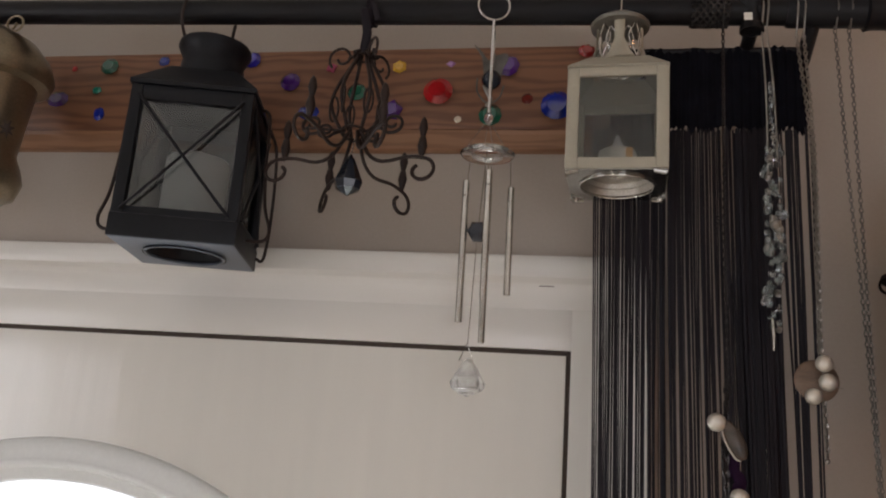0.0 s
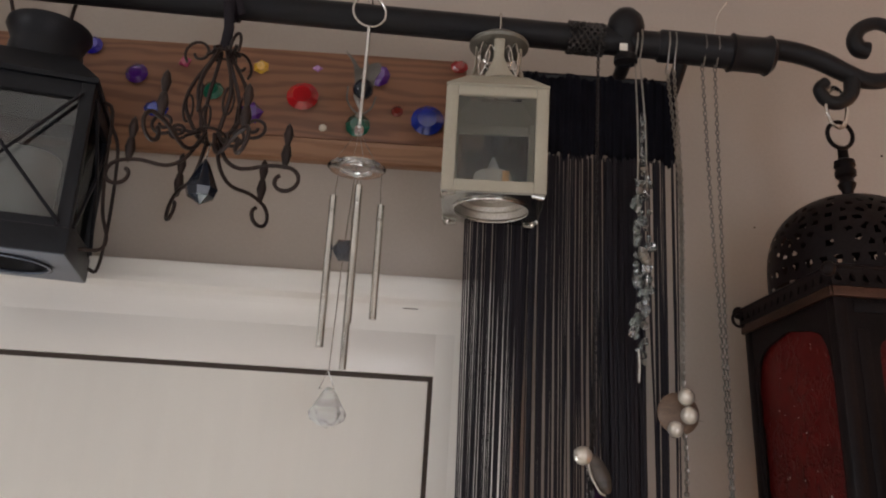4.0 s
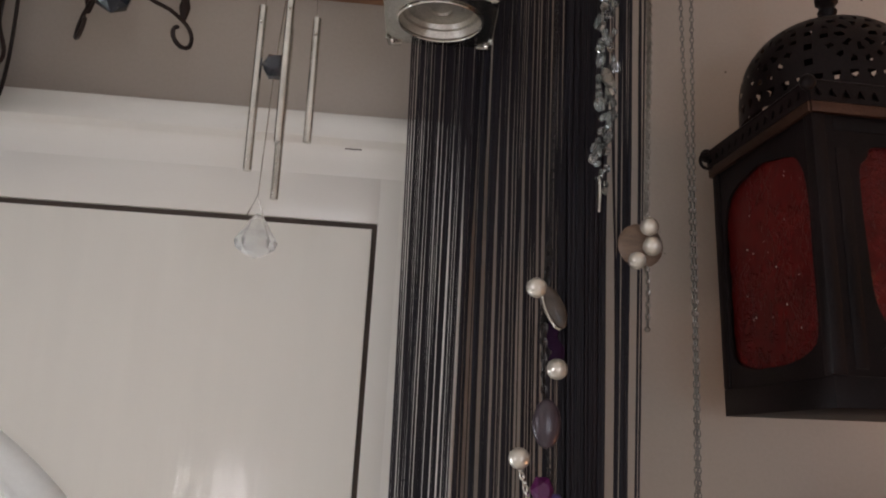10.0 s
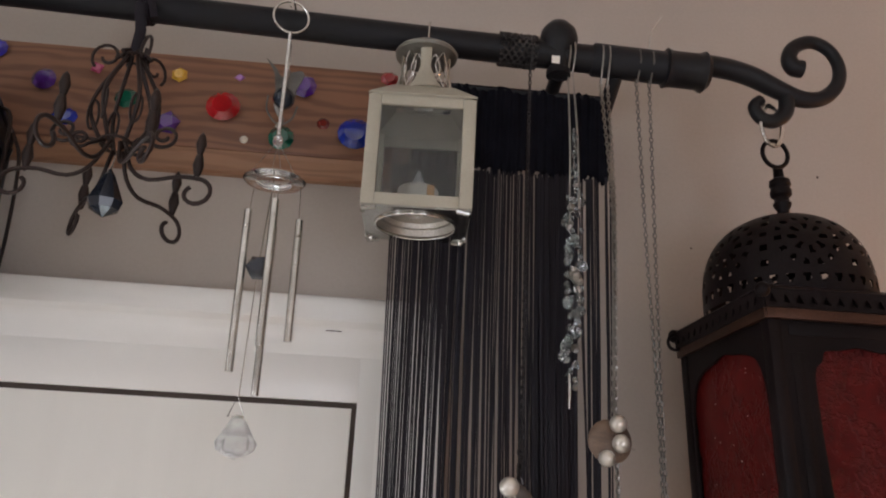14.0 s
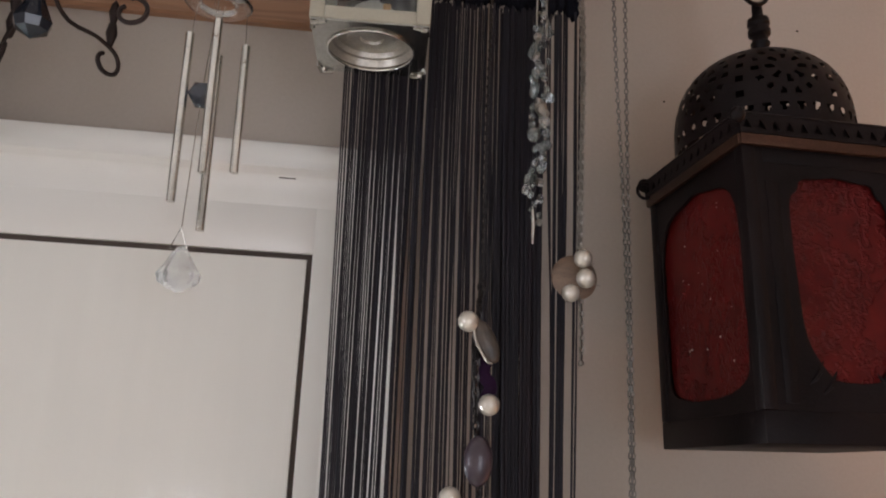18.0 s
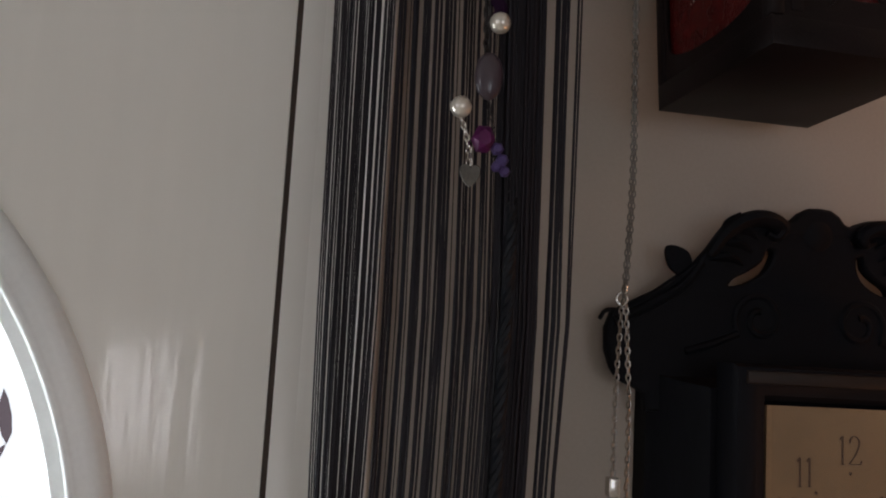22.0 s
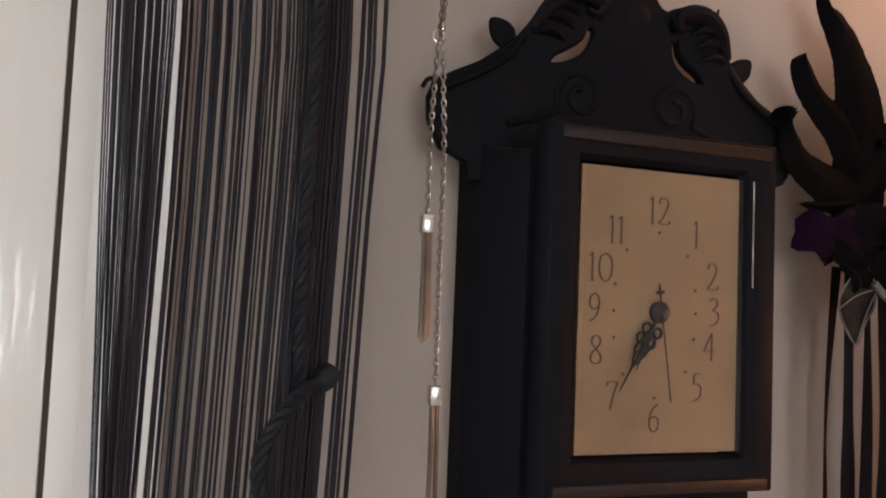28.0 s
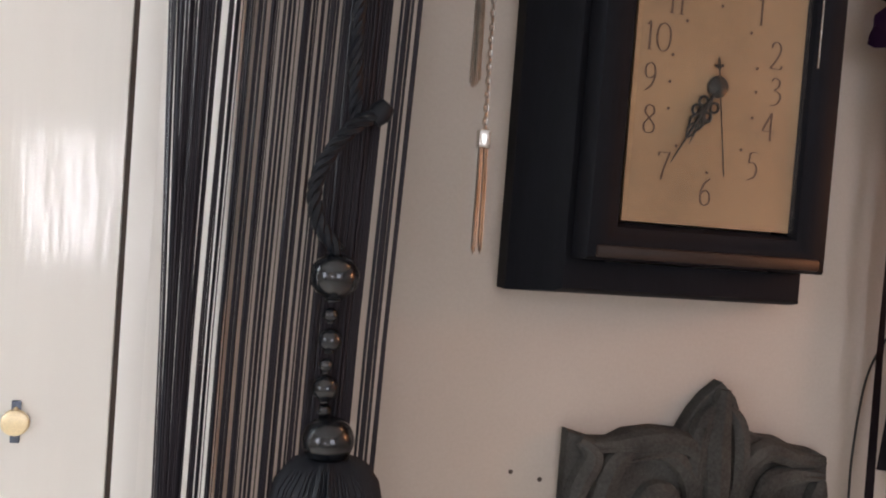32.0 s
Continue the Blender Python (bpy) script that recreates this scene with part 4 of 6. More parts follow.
part("neck_ring", ring(B(), (CXH, CYH, 2.347), 0.013, 0.0014, "z"), RUST, ch)
dr = B()
lathe(dr, [(0.0, 2.216), (0.006, 2.207), (0.0185, 2.178), (0.0155, 2.169), (0.0, 2.160)], 8, Matrix.Translation((CXH - 0.003, CYH, 0)))
part("crystal_drop", dr, SMOKE, ch, "dark faceted crystal pendant", flat=True)
part("drop_wire", tube(B(), [(CXH, CYH, 2.236), (CXH - 0.003, CYH, 2.213)], 0.0008, 6), SILVER, ch)

# wind chime with crystal
wc = thing("wind_chime", (-0.1, YR, 1.93), "silver wind chime with four tubes and a clear crystal", "wind chime")
part("key_ring", ring(B(), (-0.0995, YR - 0.021, 2.4035), 0.0195, 0.0013, "y", 30, 0.25), SILVER, wc)
part("hook_ring", tube(B(), smooth_line([(-0.101, YR - 0.022, 2.416), (-0.100, YR - 0.020, 2.428), (-0.099, YR - 0.004, 2.4285), (-0.099, YR + 0.012, 2.424)], 4), 0.0012, 6), SILVER, wc)
part("hanging_rod", tube(B(), [(-0.0985, YR - 0.021, 2.384), (-0.099, YR - 0.015, 2.36), (-0.101, YR, 2.264)], 0.0021, 8), SILVER, wc)
part("glass_drop", ball(B(), (-0.101, YR, 2.262), 0.0055, (1, 1, 1.4), 12), QUARTZ, wc, "green-tinted glass drop")
wir = B()
for a in (20, 110, 200, 290):
    tube(wir, [(-0.101, YR, 2.262), (-0.1 + 0.026 * math.cos(radians(a)), YR + 0.026 * math.sin(radians(a)), 2.220)], 0.0004, 4)
part("thread", wir, SILVER, wc)
rg = lathe(B(), [(0.0165, 2.2175), (0.019, 2.2190), (0.031, 2.2180), (0.0335, 2.2155), (0.031, 2.2128), (0.019, 2.2120), (0.0165, 2.2135), (0.0165, 2.2175)], 22, Matrix.Translation((-0.0995, YR, 0)), 1.0, False)
part("disc", rg, QUARTZ, wc, "clear faceted acrylic ring", flat=True)
for x, y, z0, z1 in ((-0.1215, -0.165, 2.009, 2.179), (-0.0920, -0.185, 2.033, 2.186), (-0.098, -0.135, 1.990, 2.172), (-0.0680, -0.160, 2.043, 2.173)):
    dx = -0.0006
    ct = part("chime_tube", tube(B(), [(x + dx, y, z1), (x, y, (z0 + z1) / 2), (x - dx, y, z0)], 0.0042, 12), SILVER, wc)
    part("thread", tube(B(), [(x + dx, y, z1 - 0.015), (-0.0995 + (x + 0.0995) * 0.9, YR, 2.214)], 0.0004, 4), SILVER, wc)
    part("tube_pin", ball(B(), (x + dx * 0.8, y - 0.0045, z1 - 0.018), 0.0018, seg=8), CHROME, ct)
part("striker", gem(gem(B(), (-0.1055, YR, 2.118), 0.0125, 6, 1.0), (-0.1055, YR, 2.118), 0.0125, 6, -1.0), mat("grey_crystal", (0.085, 0.10, 0.135), 0.08, 0, 0.3, 80, bump=0, trans=0.6, coat=0.3), wc, "grey faceted striker bead", flat=True)
part("centre_thread", tube(B(), [(-0.1, YR, 2.22), (-0.1055, YR, 2.118), (-0.109, YR, 1.985)], 0.0006, 4), SILVER, wc)
part("triangle_link", tube(B(), [(-0.1095, YR, 1.986), (-0.1175, YR, 1.966), (-0.1015, YR, 1.966)], 0.001, 6, closed=True), SILVER, wc)
cd = B()
lathe(cd, [(0.003, 1.968), (0.0085, 1.961), (0.0135, 1.952), (0.0205, 1.941), (0.0185, 1.934), (0.009, 1.928), (0.0, 1.925)], 9, Matrix.Translation((-0.1065, YR, 0)))
part("crystal", cd, CLOUDY, wc, "clear faceted crystal drop", flat=True)

# fairy ornament among the gems, hanging on the chime ring
fo = thing("bat_wing_charm", (-0.105, YR + 0.02, 2.30), "tarnished metal winged charm hanging from the pole", "charm")
wing = plate([curve2([(-0.128, 2.372), (-0.117, 2.362), (-0.108, 2.350), (-0.098, 2.356), (-0.086, 2.359), (-0.084, 2.350), (-0.090, 2.336), (-0.092, 2.322), (-0.100, 2.316), (-0.112, 2.326), (-0.115, 2.342), (-0.118, 2.356)], 4)], 0.0015)
bmesh.ops.transform(wing, verts=wing.verts, matrix=Matrix.Translation((0, YR + 0.02, 0)))
part("wing", wing, PEWTER, fo)
part("body", tube(B(), smooth_line([(-0.102, YR + 0.019, 2.358), (-0.104, YR + 0.018, 2.335), (-0.111, YR + 0.018, 2.315), (-0.103, YR + 0.018, 2.296), (-0.107, YR + 0.018, 2.286)], 5), 0.0028, 8), OLDSILVER, fo)
part("glass_ball", ball(B(), (-0.103, YR + 0.017, 2.322), 0.0125, seg=18), SMOKE, fo, "smoky purple glass ball")
part("hoop", tube(B(), smooth_line([(-0.121, YR + 0.018, 2.325), (-0.120, YR + 0.018, 2.306), (-0.106, YR + 0.018, 2.29), (-0.092, YR + 0.018, 2.298), (-0.087, YR + 0.018, 2.314)], 5), 0.0011, 6), PEWTER, fo)
hang_ring(fo, -0.102, 2.392, 2.356, YR + 0.019, 0.0006, SILVER)

# cream tin lantern with a tea light
cl = thing("cream_lantern", (0.056, -0.147, 2.18), "cream painted tin lantern with glass sides and tea light", "lantern")
LC = Matrix.Translation((0.0534, -0.191, 0.1015)) @ Matrix.Diagonal((0.9465, 0.9465, 0.9465, 1)) @ Matrix.Rotation(radians(-2.5), 4, "Z")
W = 0.0575
for sx in (-1, 1):
    for sy in (-1, 1):
        part("corner_post", turned(box(B(), sx * (W - 0.007) - 0.007, sx * (W - 0.007) + 0.007, sy * (W - 0.007) - 0.007, sy * (W - 0.007) + 0.007, 2.184, 2.309, 0.0012), LC), CREAM, cl)
        part("foot_knob", turned(ball(B(), (sx * (W - 0.006), sy * (W - 0.006), 2.182), 0.0042, seg=10), LC), CHROME, cl)
for k in range(4):
    q = Matrix.Rotation(radians(90 * k), 4, "Z")
    part("bottom_rail", turned(turned(box(B(), -W + 0.014, W - 0.014, -W, -W + 0.006, 2.184, 2.197, 0.001), q), LC), CREAM, cl)
    part("top_rail", turned(turned(box(B(), -W + 0.014, W - 0.014, -W, -W + 0.006, 2.297, 2.309, 0.001), q), LC), CREAM, cl)
    pn = part("pane", turned(turned(box(B(), -W + 0.014, W - 0.014, -W + 0.003, -W + 0.0042, 2.197, 2.297), q), LC), PANE, cl, flat=True)
    pn.visible_shadow = False
roof = B()
lv = [[roof.verts.new((x * w, y * w, z)) for x, y in ((-1, -1), (1, -1), (1, 1), (-1, 1))] for w, z in ((W + 0.0005, 2.309), (W + 0.0005, 2.311), (0.034, 2.333), (0.032, 2.333), (W - 0.002, 2.309))]
for a, b in zip(lv, lv[1:]):
    for k in range(4):
        roof.faces.new((a[k], a[(k + 1) % 4], b[(k + 1) % 4], b[k]))
part("roof", turned(roof, LC), CREAM, cl, flat=True)
part("ceiling_plate", turned(lathe(B(), [(0.033, 2.3315), (0.024, 2.3315), (0.024, 2.334), (0.033, 2.334), (0.033, 2.3315)], 28, None, 1.0, False), LC), CHROME, cl)
for k in range(4):
    q = Matrix.Rotation(radians(90 * k), 4, "Z")
    part("collar_arm", turned(turned(tube(B(), [(0, -0.033, 2.331), (0, -0.0295, 2.344), (0, -0.0265, 2.362), (0, -0.0265, 2.389)], [0.020, 0.012, 0.0058, 0.0065], 8, 0.3), q), LC), CREAM, cl)
    fil = B()
    for s in (-1, 1):
        tube(fil, smooth_line([(s * 0.008, -0.028, 2.348), (s * 0.016, -0.022, 2.360), (s * 0.011, -0.0245, 2.378), (s * 0.005, -0.0255, 2.371)], 5), 0.0009, 5)
        tube(fil, smooth_line([(s * 0.021, -0.0205, 2.340), (s * 0.011, -0.0245, 2.365), (s * 0.018, -0.0195, 2.386)], 5), 0.0009, 5)
    part("filigree", turned(turned(fil, q), LC), CHROME, cl)
part("cap", turned(lathe(B(), [(0.030, 2.3855), (0.0355, 2.3875), (0.0365, 2.391), (0.034, 2.394), (0.024, 2.4005), (0.012, 2.4045), (0, 2.4055)], 32), LC), mat("grey_cap_tin", (0.22, 0.21, 0.18), 0.4, 0.5), cl)
sqc = [(-W + 0.001, -W + 0.001), (W - 0.001, -W + 0.001), (W - 0.001, W - 0.001), (-W + 0.001, W - 0.001)]
holec = [(0.043 * math.cos(2 * math.pi * k / 36), 0.043 * math.sin(2 * math.pi * k / 36)) for k in range(36)]
bp = plate([sqc, holec], 0.0016)
bmesh.ops.transform(bp, verts=bp.verts, matrix=Matrix.Translation((0, 0, 2.182)) @ Matrix.Rotation(radians(-90), 4, "X"))
part("base_plate", turned(bp, LC), DULLCH, cl, "polished chrome base with a round recess")
part("recess", turned(lathe(B(), [(0.043, 2.1815), (0.0445, 2.180), (0.043, 2.1835), (0.040, 2.190), (0.037, 2.191), (0.035, 2.196), (0.026, 2.1965), (0.025, 2.194), (0.012, 2.194), (0.011, 2.1965), (0.0, 2.1967)], 36, cap=False), LC), SATIN, cl)
part("recess_rim", turned(ring(B(), (0, 0, 2.1808), 0.0438, 0.0013, "z", 40), LC), CHROME, cl)
for k in range(4):
    q = Matrix.Rotation(radians(90 * k), 4, "Z")
    part("corner_bracket", turned(turned(tube(B(), [(-W + 0.002, -W + 0.016, 2.1815), (-W + 0.003, -W + 0.004, 2.180), (-W + 0.016, -W + 0.002, 2.1815)], 0.0028, 8), q), LC), DULLCH, cl)
# flat dark disc painted as the shade inside a small hole
part("recess_hole", turned(lathe(B(), [(0.0045, 2.1945), (0.0, 2.1943)], 14), LC @ Matrix.Translation((0.004, -0.022, -0.0008))), GAP, cl, flat=True)
tl = part("tea_light", turned(lathe(B(), [(0.0215, 2.2005), (0.0225, 2.222), (0.021, 2.2245), (0.008, 2.223), (0, 2.223)], 24), LC), WAX, cl, "white electric tea light")
part("flame_tip", turned(lathe(B(), [(0.0075, 2.222), (0.0078, 2.229), (0.005, 2.237), (0.0015, 2.246), (0, 2.247)], 12), LC), mat("frosted_flame_tip", (0.62, 0.66, 0.68), 0.4, trans=0.3), tl)
part("gold_switch", turned(box(B(), 0.010, 0.018, -0.0255, -0.016, 2.203, 2.221, 0.001), LC), mat("amber_plastic", (0.75, 0.42, 0.18), 0.35), tl)
part("hanging_wire", tube(B(), [(0.0534, -0.190, 2.376), (0.0545, -0.184, 2.395), (0.055, -0.176, 2.416), (0.055, -0.160, 2.4215)], 0.0012, 6), SILVER, cl)

# ---- necklaces over the pole ----
def loop_over(bm, x, z, y=YR):
    """The turn of a cord over the pole."""
    return tube(bm, [(x, y - 0.004, z - 0.03), (x, y - 0.0195, ZR(x) - 0.004), (x, y - 0.0175, ZR(x) + 0.009), (x, y, ZR(x) + 0.0195), (x, y + 0.0175, ZR(x) + 0.009)], 0.0011, 6)

n1 = thing("shell_necklace", (0.173, -0.17, 1.69), "gunmetal necklace with pearls, brown shell and purple beads", "necklace", "necklaces on the pole")
part("chain", chain(loop_over(B(), 0.1735, 2.40), [(0.1735, -0.164, 2.372), (0.172, -0.17, 2.15), (0.173, -0.17, 1.955)], 0.0052, 0.0007), DARKCH, n1)
part("wire_chain", chain(chain(B(), [(0.172, -0.168, 1.955), (0.1715, -0.17, 1.92), (0.171, -0.17, 1.85), (0.173, -0.17, 1.80)], 0.0075, 0.0011), [(0.175, -0.166, 1.95), (0.168, -0.17, 1.90), (0.172, -0.17, 1.83)], 0.007, 0.001), DARKCH, n1)
for x, z in ((0.161, 1.914), (0.183, 1.839), (0.151, 1.757)):
    part("pearl", ball(B(), (x, -0.174, z), 0.0102, seg=18), PEARL, n1)
shl = ball(B(), (0, 0, 0), 0.012, (0.85, 0.35, 1.85), 18)
part("shell", turned(shl, Matrix.Translation((0.178, -0.172, 1.897)) @ Matrix.Rotation(radians(-28), 4, "Y")), mat("dark_polished_shell", (0.070, 0.053, 0.041), 0.35, 0, 0.45, 120, (1, 1, 4), 0.3, coat=0.15), n1, "dark brown polished shell")
part("shell_edge", tube(B(), smooth_line([(0.165, -0.175, 1.913), (0.169, -0.177, 1.895), (0.178, -0.177, 1.879), (0.184, -0.175, 1.876)], 5), 0.0011, 6), PEARL, n1)
part("purple_ribbon", tube(B(), smooth_line([(0.182, -0.166, 1.885), (0.178, -0.167, 1.868), (0.185, -0.167, 1.856), (0.181, -0.167, 1.845)], 5), [0.006] * 16, 6, 0.4), PURPLE, n1, "crumpled dark purple ribbon")
part("stone", ball(B(), (0.1755, -0.171, 1.789), 0.0145, (0.92, 0.5, 1.55), 18), AMETH, n1, "pale mauve oval stone")
part("lower_chain", chain(B(), [(0.153, -0.17, 1.747), (0.160, -0.17, 1.725), (0.162, -0.17, 1.706)], 0.006, 0.0012), SILVER, n1)
part("lower_wire", chain(B(), [(0.176, -0.17, 1.768), (0.182, -0.17, 1.74), (0.186, -0.17, 1.71)], 0.006, 0.0007), DARKCH, n1)
part("heart_charm", turned(plate([curve2([(0, -0.010), (-0.008, 0.0), (-0.0075, 0.007), (-0.003, 0.008), (0, 0.005), (0.003, 0.008), (0.0075, 0.007), (0.008, 0.0)], 4)], 0.004, 0.001), Matrix.Translation((0.163, -0.168, 1.697))), PEWTER, n1)
part("magenta_bead", gem(gem(B(), (0.173, -0.172, 1.730), 0.0105, 6, 0.8, sz=1.25), (0.173, -0.172, 1.730), 0.0105, 6, -0.8, sz=1.25), MAGENTA, n1, flat=True)
for x, z, r in ((0.186, 1.722, 0.006), (0.191, 1.712, 0.006), (0.186, 1.706, 0.005), (0.194, 1.702, 0.005)):
    part("violet_bead", gem(gem(B(), (x, -0.173, z), r, 6, 0.9), (x, -0.173, z), r, 6, -0.9), VIOLET, n1, flat=True)

n2 = thing("crystal_necklace", (0.224, -0.172, 1.99), "necklace strung with clear grey crystal chips", "necklace", "necklaces on the pole")
part("cord", tube(tube(loop_over(loop_over(B(), 0.217, 2.40), 0.2225, 2.40), smooth_line([(0.217, -0.165, 2.372), (0.2185, -0.172, 2.28), (0.2185, -0.172, 2.18)], 4), 0.001, 5), smooth_line([(0.2225, -0.165, 2.372), (0.227, -0.172, 2.29), (0.229, -0.172, 2.2)], 4), 0.001, 5), OLDSILVER, n2)
rc = random.Random(11)
for k in range(76):
    t = k / 75
    z = 2.30 - 0.285 * t
    dens = 0.3 if t < 0.25 else 1.0
    x = 0.2245 + rc.uniform(-0.009, 0.008) * dens - 0.004 * (t > 0.85)
    r = rc.uniform(0.0018, 0.003) if t < 0.25 else rc.uniform(0.0028, 0.0064) * (1 if t < 0.9 else 0.6)
    b = gem(gem(B(), (0, 0, 0), r, rc.choice((5, 6)), 0.8, rc.random(), 1, rc.uniform(0.8, 1.6)), (0, 0, 0), r, 6, -0.7, rc.random(), 1, 1.2)
    turned(b, Matrix.Translation((x, -0.172 + rc.uniform(-0.006, 0.006), z)) @ Euler((rc.uniform(-1, 1), rc.uniform(-1, 1), rc.uniform(-2, 2))).to_matrix().to_4x4())
    part("crystal_chip", b, rc.choice((CHIP, CHIP, CHIP, QUARTZ, OLDSILVER)), n2, flat=True)
part("end_drop", tube(B(), [(0.219, -0.172, 2.03), (0.220, -0.172, 2.008), (0.2195, -0.172, 1.992)], [0.0012, 0.0022, 0.0014], 6), SILVER, n2)

n3 = thing("pearl_necklace", (0.265, -0.172, 1.88), "bronze chain necklace with pearls on a shell disc", "necklace", "necklaces on the pole")
part("chain", chain(chain(loop_over(loop_over(B(), 0.255, 2.39), 0.263, 2.39), [(0.255, -0.165, 2.365), (0.266, -0.172, 2.2), (0.265, -0.172, 1.99)], 0.0055, 0.0009), [(0.263, -0.165, 2.365), (0.268, -0.172, 2.2), (0.267, -0.172, 1.985)], 0.0055, 0.0008), OLDSILVER, n3)
part("shell_disc", turned(lathe(B(), [(0, 0.005), (0.012, 0.0045), (0.021, 0.002), (0.0225, 0), (0.020, -0.002), (0, -0.003)], 24, None), Matrix.Translation((0.262, -0.168, 1.963)) @ Matrix.Rotation(radians(84), 4, "X")), SHELLM, n3, "brown shell disc")
for x, z, r in ((0.2675, 1.980, 0.0092), (0.2705, 1.961, 0.0096), (0.256, 1.946, 0.0088)):
    part("pearl", ball(B(), (x, -0.178, z), r, seg=18), PEARL, n3)
part("spray_wire", tube(tube(B(), [(0.268, -0.172, 1.962), (0.287, -0.17, 1.956)], 0.0005, 5), [(0.266, -0.172, 1.97), (0.281, -0.17, 1.978)], 0.0005, 5), OLDSILVER, n3)
part("tail_chain", chain(B(), [(0.268, -0.17, 1.945), (0.2695, -0.17, 1.91), (0.269, -0.17, 1.887)], 0.006, 0.0011), OLDSILVER, n3)
part("end_bead", ball(B(), (0.269, -0.17, 1.882), 0.003, seg=10), OLDSILVER, n3)

n4 = thing("tassel_necklace", (0.32, -0.155, 1.16), "long silver chain necklace with two tassel drops", "necklace", "necklaces on the pole")
LONG_L = [(0.2985, -0.160, 2.375), (0.3067, -0.158, 2.18), (0.3142, -0.156, 2.055), (0.3195, -0.155, 1.92), (0.3225, -0.153, 1.80), (0.3235, -0.152, 1.70), (0.319, -0.152, 1.60)]
LONG_R = [(0.3138, -0.160, 2.375), (0.3165, -0.158, 2.20), (0.3192, -0.156, 2.05), (0.3222, -0.155, 1.92), (0.3250, -0.153, 1.80), (0.3262, -0.152, 1.70), (0.3215, -0.152, 1.60)]
part("chain", chain(chain(loop_over(loop_over(B(), 0.2985, 2.40), 0.3138, 2.40), LONG_L, 0.0060, 0.0007), LONG_R, 0.0060, 0.0007), DULLCHAIN, n4)
part("joining_ring", ring(ring(B(), (0.318, -0.152, 1.597), 0.0055, 0.0012), (0.320, -0.153, 1.606), 0.004, 0.001, "x"), SILVER, n4)
part("drop_chain", chain(chain(B(), [(0.318, -0.152, 1.592), (0.3145, -0.152, 1.51), (0.3145, -0.152, 1.436)], 0.0065, 0.0009), [(0.322, -0.152, 1.592), (0.3275, -0.152, 1.50), (0.328, -0.152, 1.40), (0.329, -0.152, 1.283)], 0.0065, 0.0009), OLDSILVER, n4)
for x, z in ((0.3145, 1.434), (0.3285, 1.282)):
    tc = part("tassel_cap", box(B(), x - 0.0055, x + 0.0055, -0.1575, -0.1465, z - 0.017, z, 0.0015), SILVER, n4, "bright square silver cap")
    tas = B()
    for k in range(16):
        ax, ay = rc.uniform(-0.0042, 0.0042), rc.uniform(-0.0042, 0.0042)
        tube(tas, [(x + ax, -0.152 + ay, z - 0.015), (x + ax * 1.1 + 0.0008, -0.152 + ay, z - 0.06), (x + ax * 1.2 + 0.001, -0.152 + ay, z - 0.103 - rc.uniform(0, 0.012))], 0.0007, 4)
    part("tassel_strand", tas, OLDSILVER, tc)

# ---- rope tieback with beaded tassel ----
tb = thing("tassel_tieback", (0.21, -0.14, 0.85), "charcoal twisted rope tieback with black beads and tassel", "curtain tieback")
def twisted(bm, pts, r, turns, strands=3, steps=10):
    line = smooth_line(pts, steps)
    ln = [0.0]
    for a, b in zip(line, line[1:]):
        ln.append(ln[-1] + (b - a).length)
    for s in range(strands):
        out = []
        for p, d, q in zip(line, ln, line[1:] + [2 * line[-1] - line[-2]]):
            u = (q - p).normalized()
            a = Vector((0, 1, 0)).cross(u).normalized()
            b = u.cross(a)
            th = 2 * math.pi * (turns * d + s / strands)
            out.append(p + r * 0.52 * (math.cos(th) * a + math.sin(th) * b))
        tube(bm, out, r * 0.60, 6)
    return bm
part("rope", twisted(B(), [(0.222, -0.108, 2.36), (0.218, -0.108, 2.0), (0.214, -0.114, 1.76), (0.212, -0.136, 1.64), (0.208, -0.142, 1.47), (0.207, -0.141, 1.36), (0.209, -0.140, 1.31), (0.212, -0.138, 1.275)], 0.0060, 27, 3, 40), ROPE, tb)
part("knot", turned(lathe(B(), [(0, -0.012), (0.008, -0.010), (0.011, 0), (0.008, 0.010), (0, 0.012)], 14), Matrix.Translation((0.232, -0.146, 1.288)) @ Matrix.Rotation(radians(40), 4, "Y")), ROPE, tb)
part("rope_loop", twisted(B(), [(0.236, -0.147, 1.290), (0.210, -0.151, 1.274), (0.188, -0.151, 1.246), (0.178, -0.149, 1.215), (0.184, -0.146, 1.185), (0.204, -0.143, 1.160)], 0.0066, 28, 3, 16), ROPE, tb)
for x, z, r in ((0.2020, 1.138, 0.0225), (0.2005, 1.103, 0.007), (0.2015, 1.080, 0.0115), (0.1995, 1.057, 0.0068), (0.2005, 1.036, 0.0125), (0.2010, 1.0155, 0.0068), (0.2065, 0.988, 0.024)):
    bd = part("bead", ball(B(), (x, -0.142, z), r, (1, 1, 0.95), 22), BEADBK, tb)
    part("bead_collar", ring(B(), (x, -0.142, z - r * 0.96), r * 0.3, 0.0016, "z", 14), BEADBK, bd)
sk = lathe(B(), [(0.018, 0.972), (0.032, 0.965), (0.043, 0.950), (0.049, 0.925), (0.051, 0.88), (0.050, 0.80), (0, 0.80)], 40, Matrix.Translation((0.208, -0.142, 0)))
part("tassel_core", sk, ROPE, tb)
st = B()
for k in range(150):
    a = 2 * math.pi * k / 150 + rc.uniform(-0.02, 0.02)
    g = rc.uniform(0.98, 1.05)
    tube(st, [(0.208 + r * g * math.cos(a), -0.142 + r * g * math.sin(a), z) for r, z in ((0.019, 0.972), (0.034, 0.966), (0.045, 0.950), (0.0505, 0.924), (0.052, 0.88), (0.052, 0.80))], 0.0013, 4)
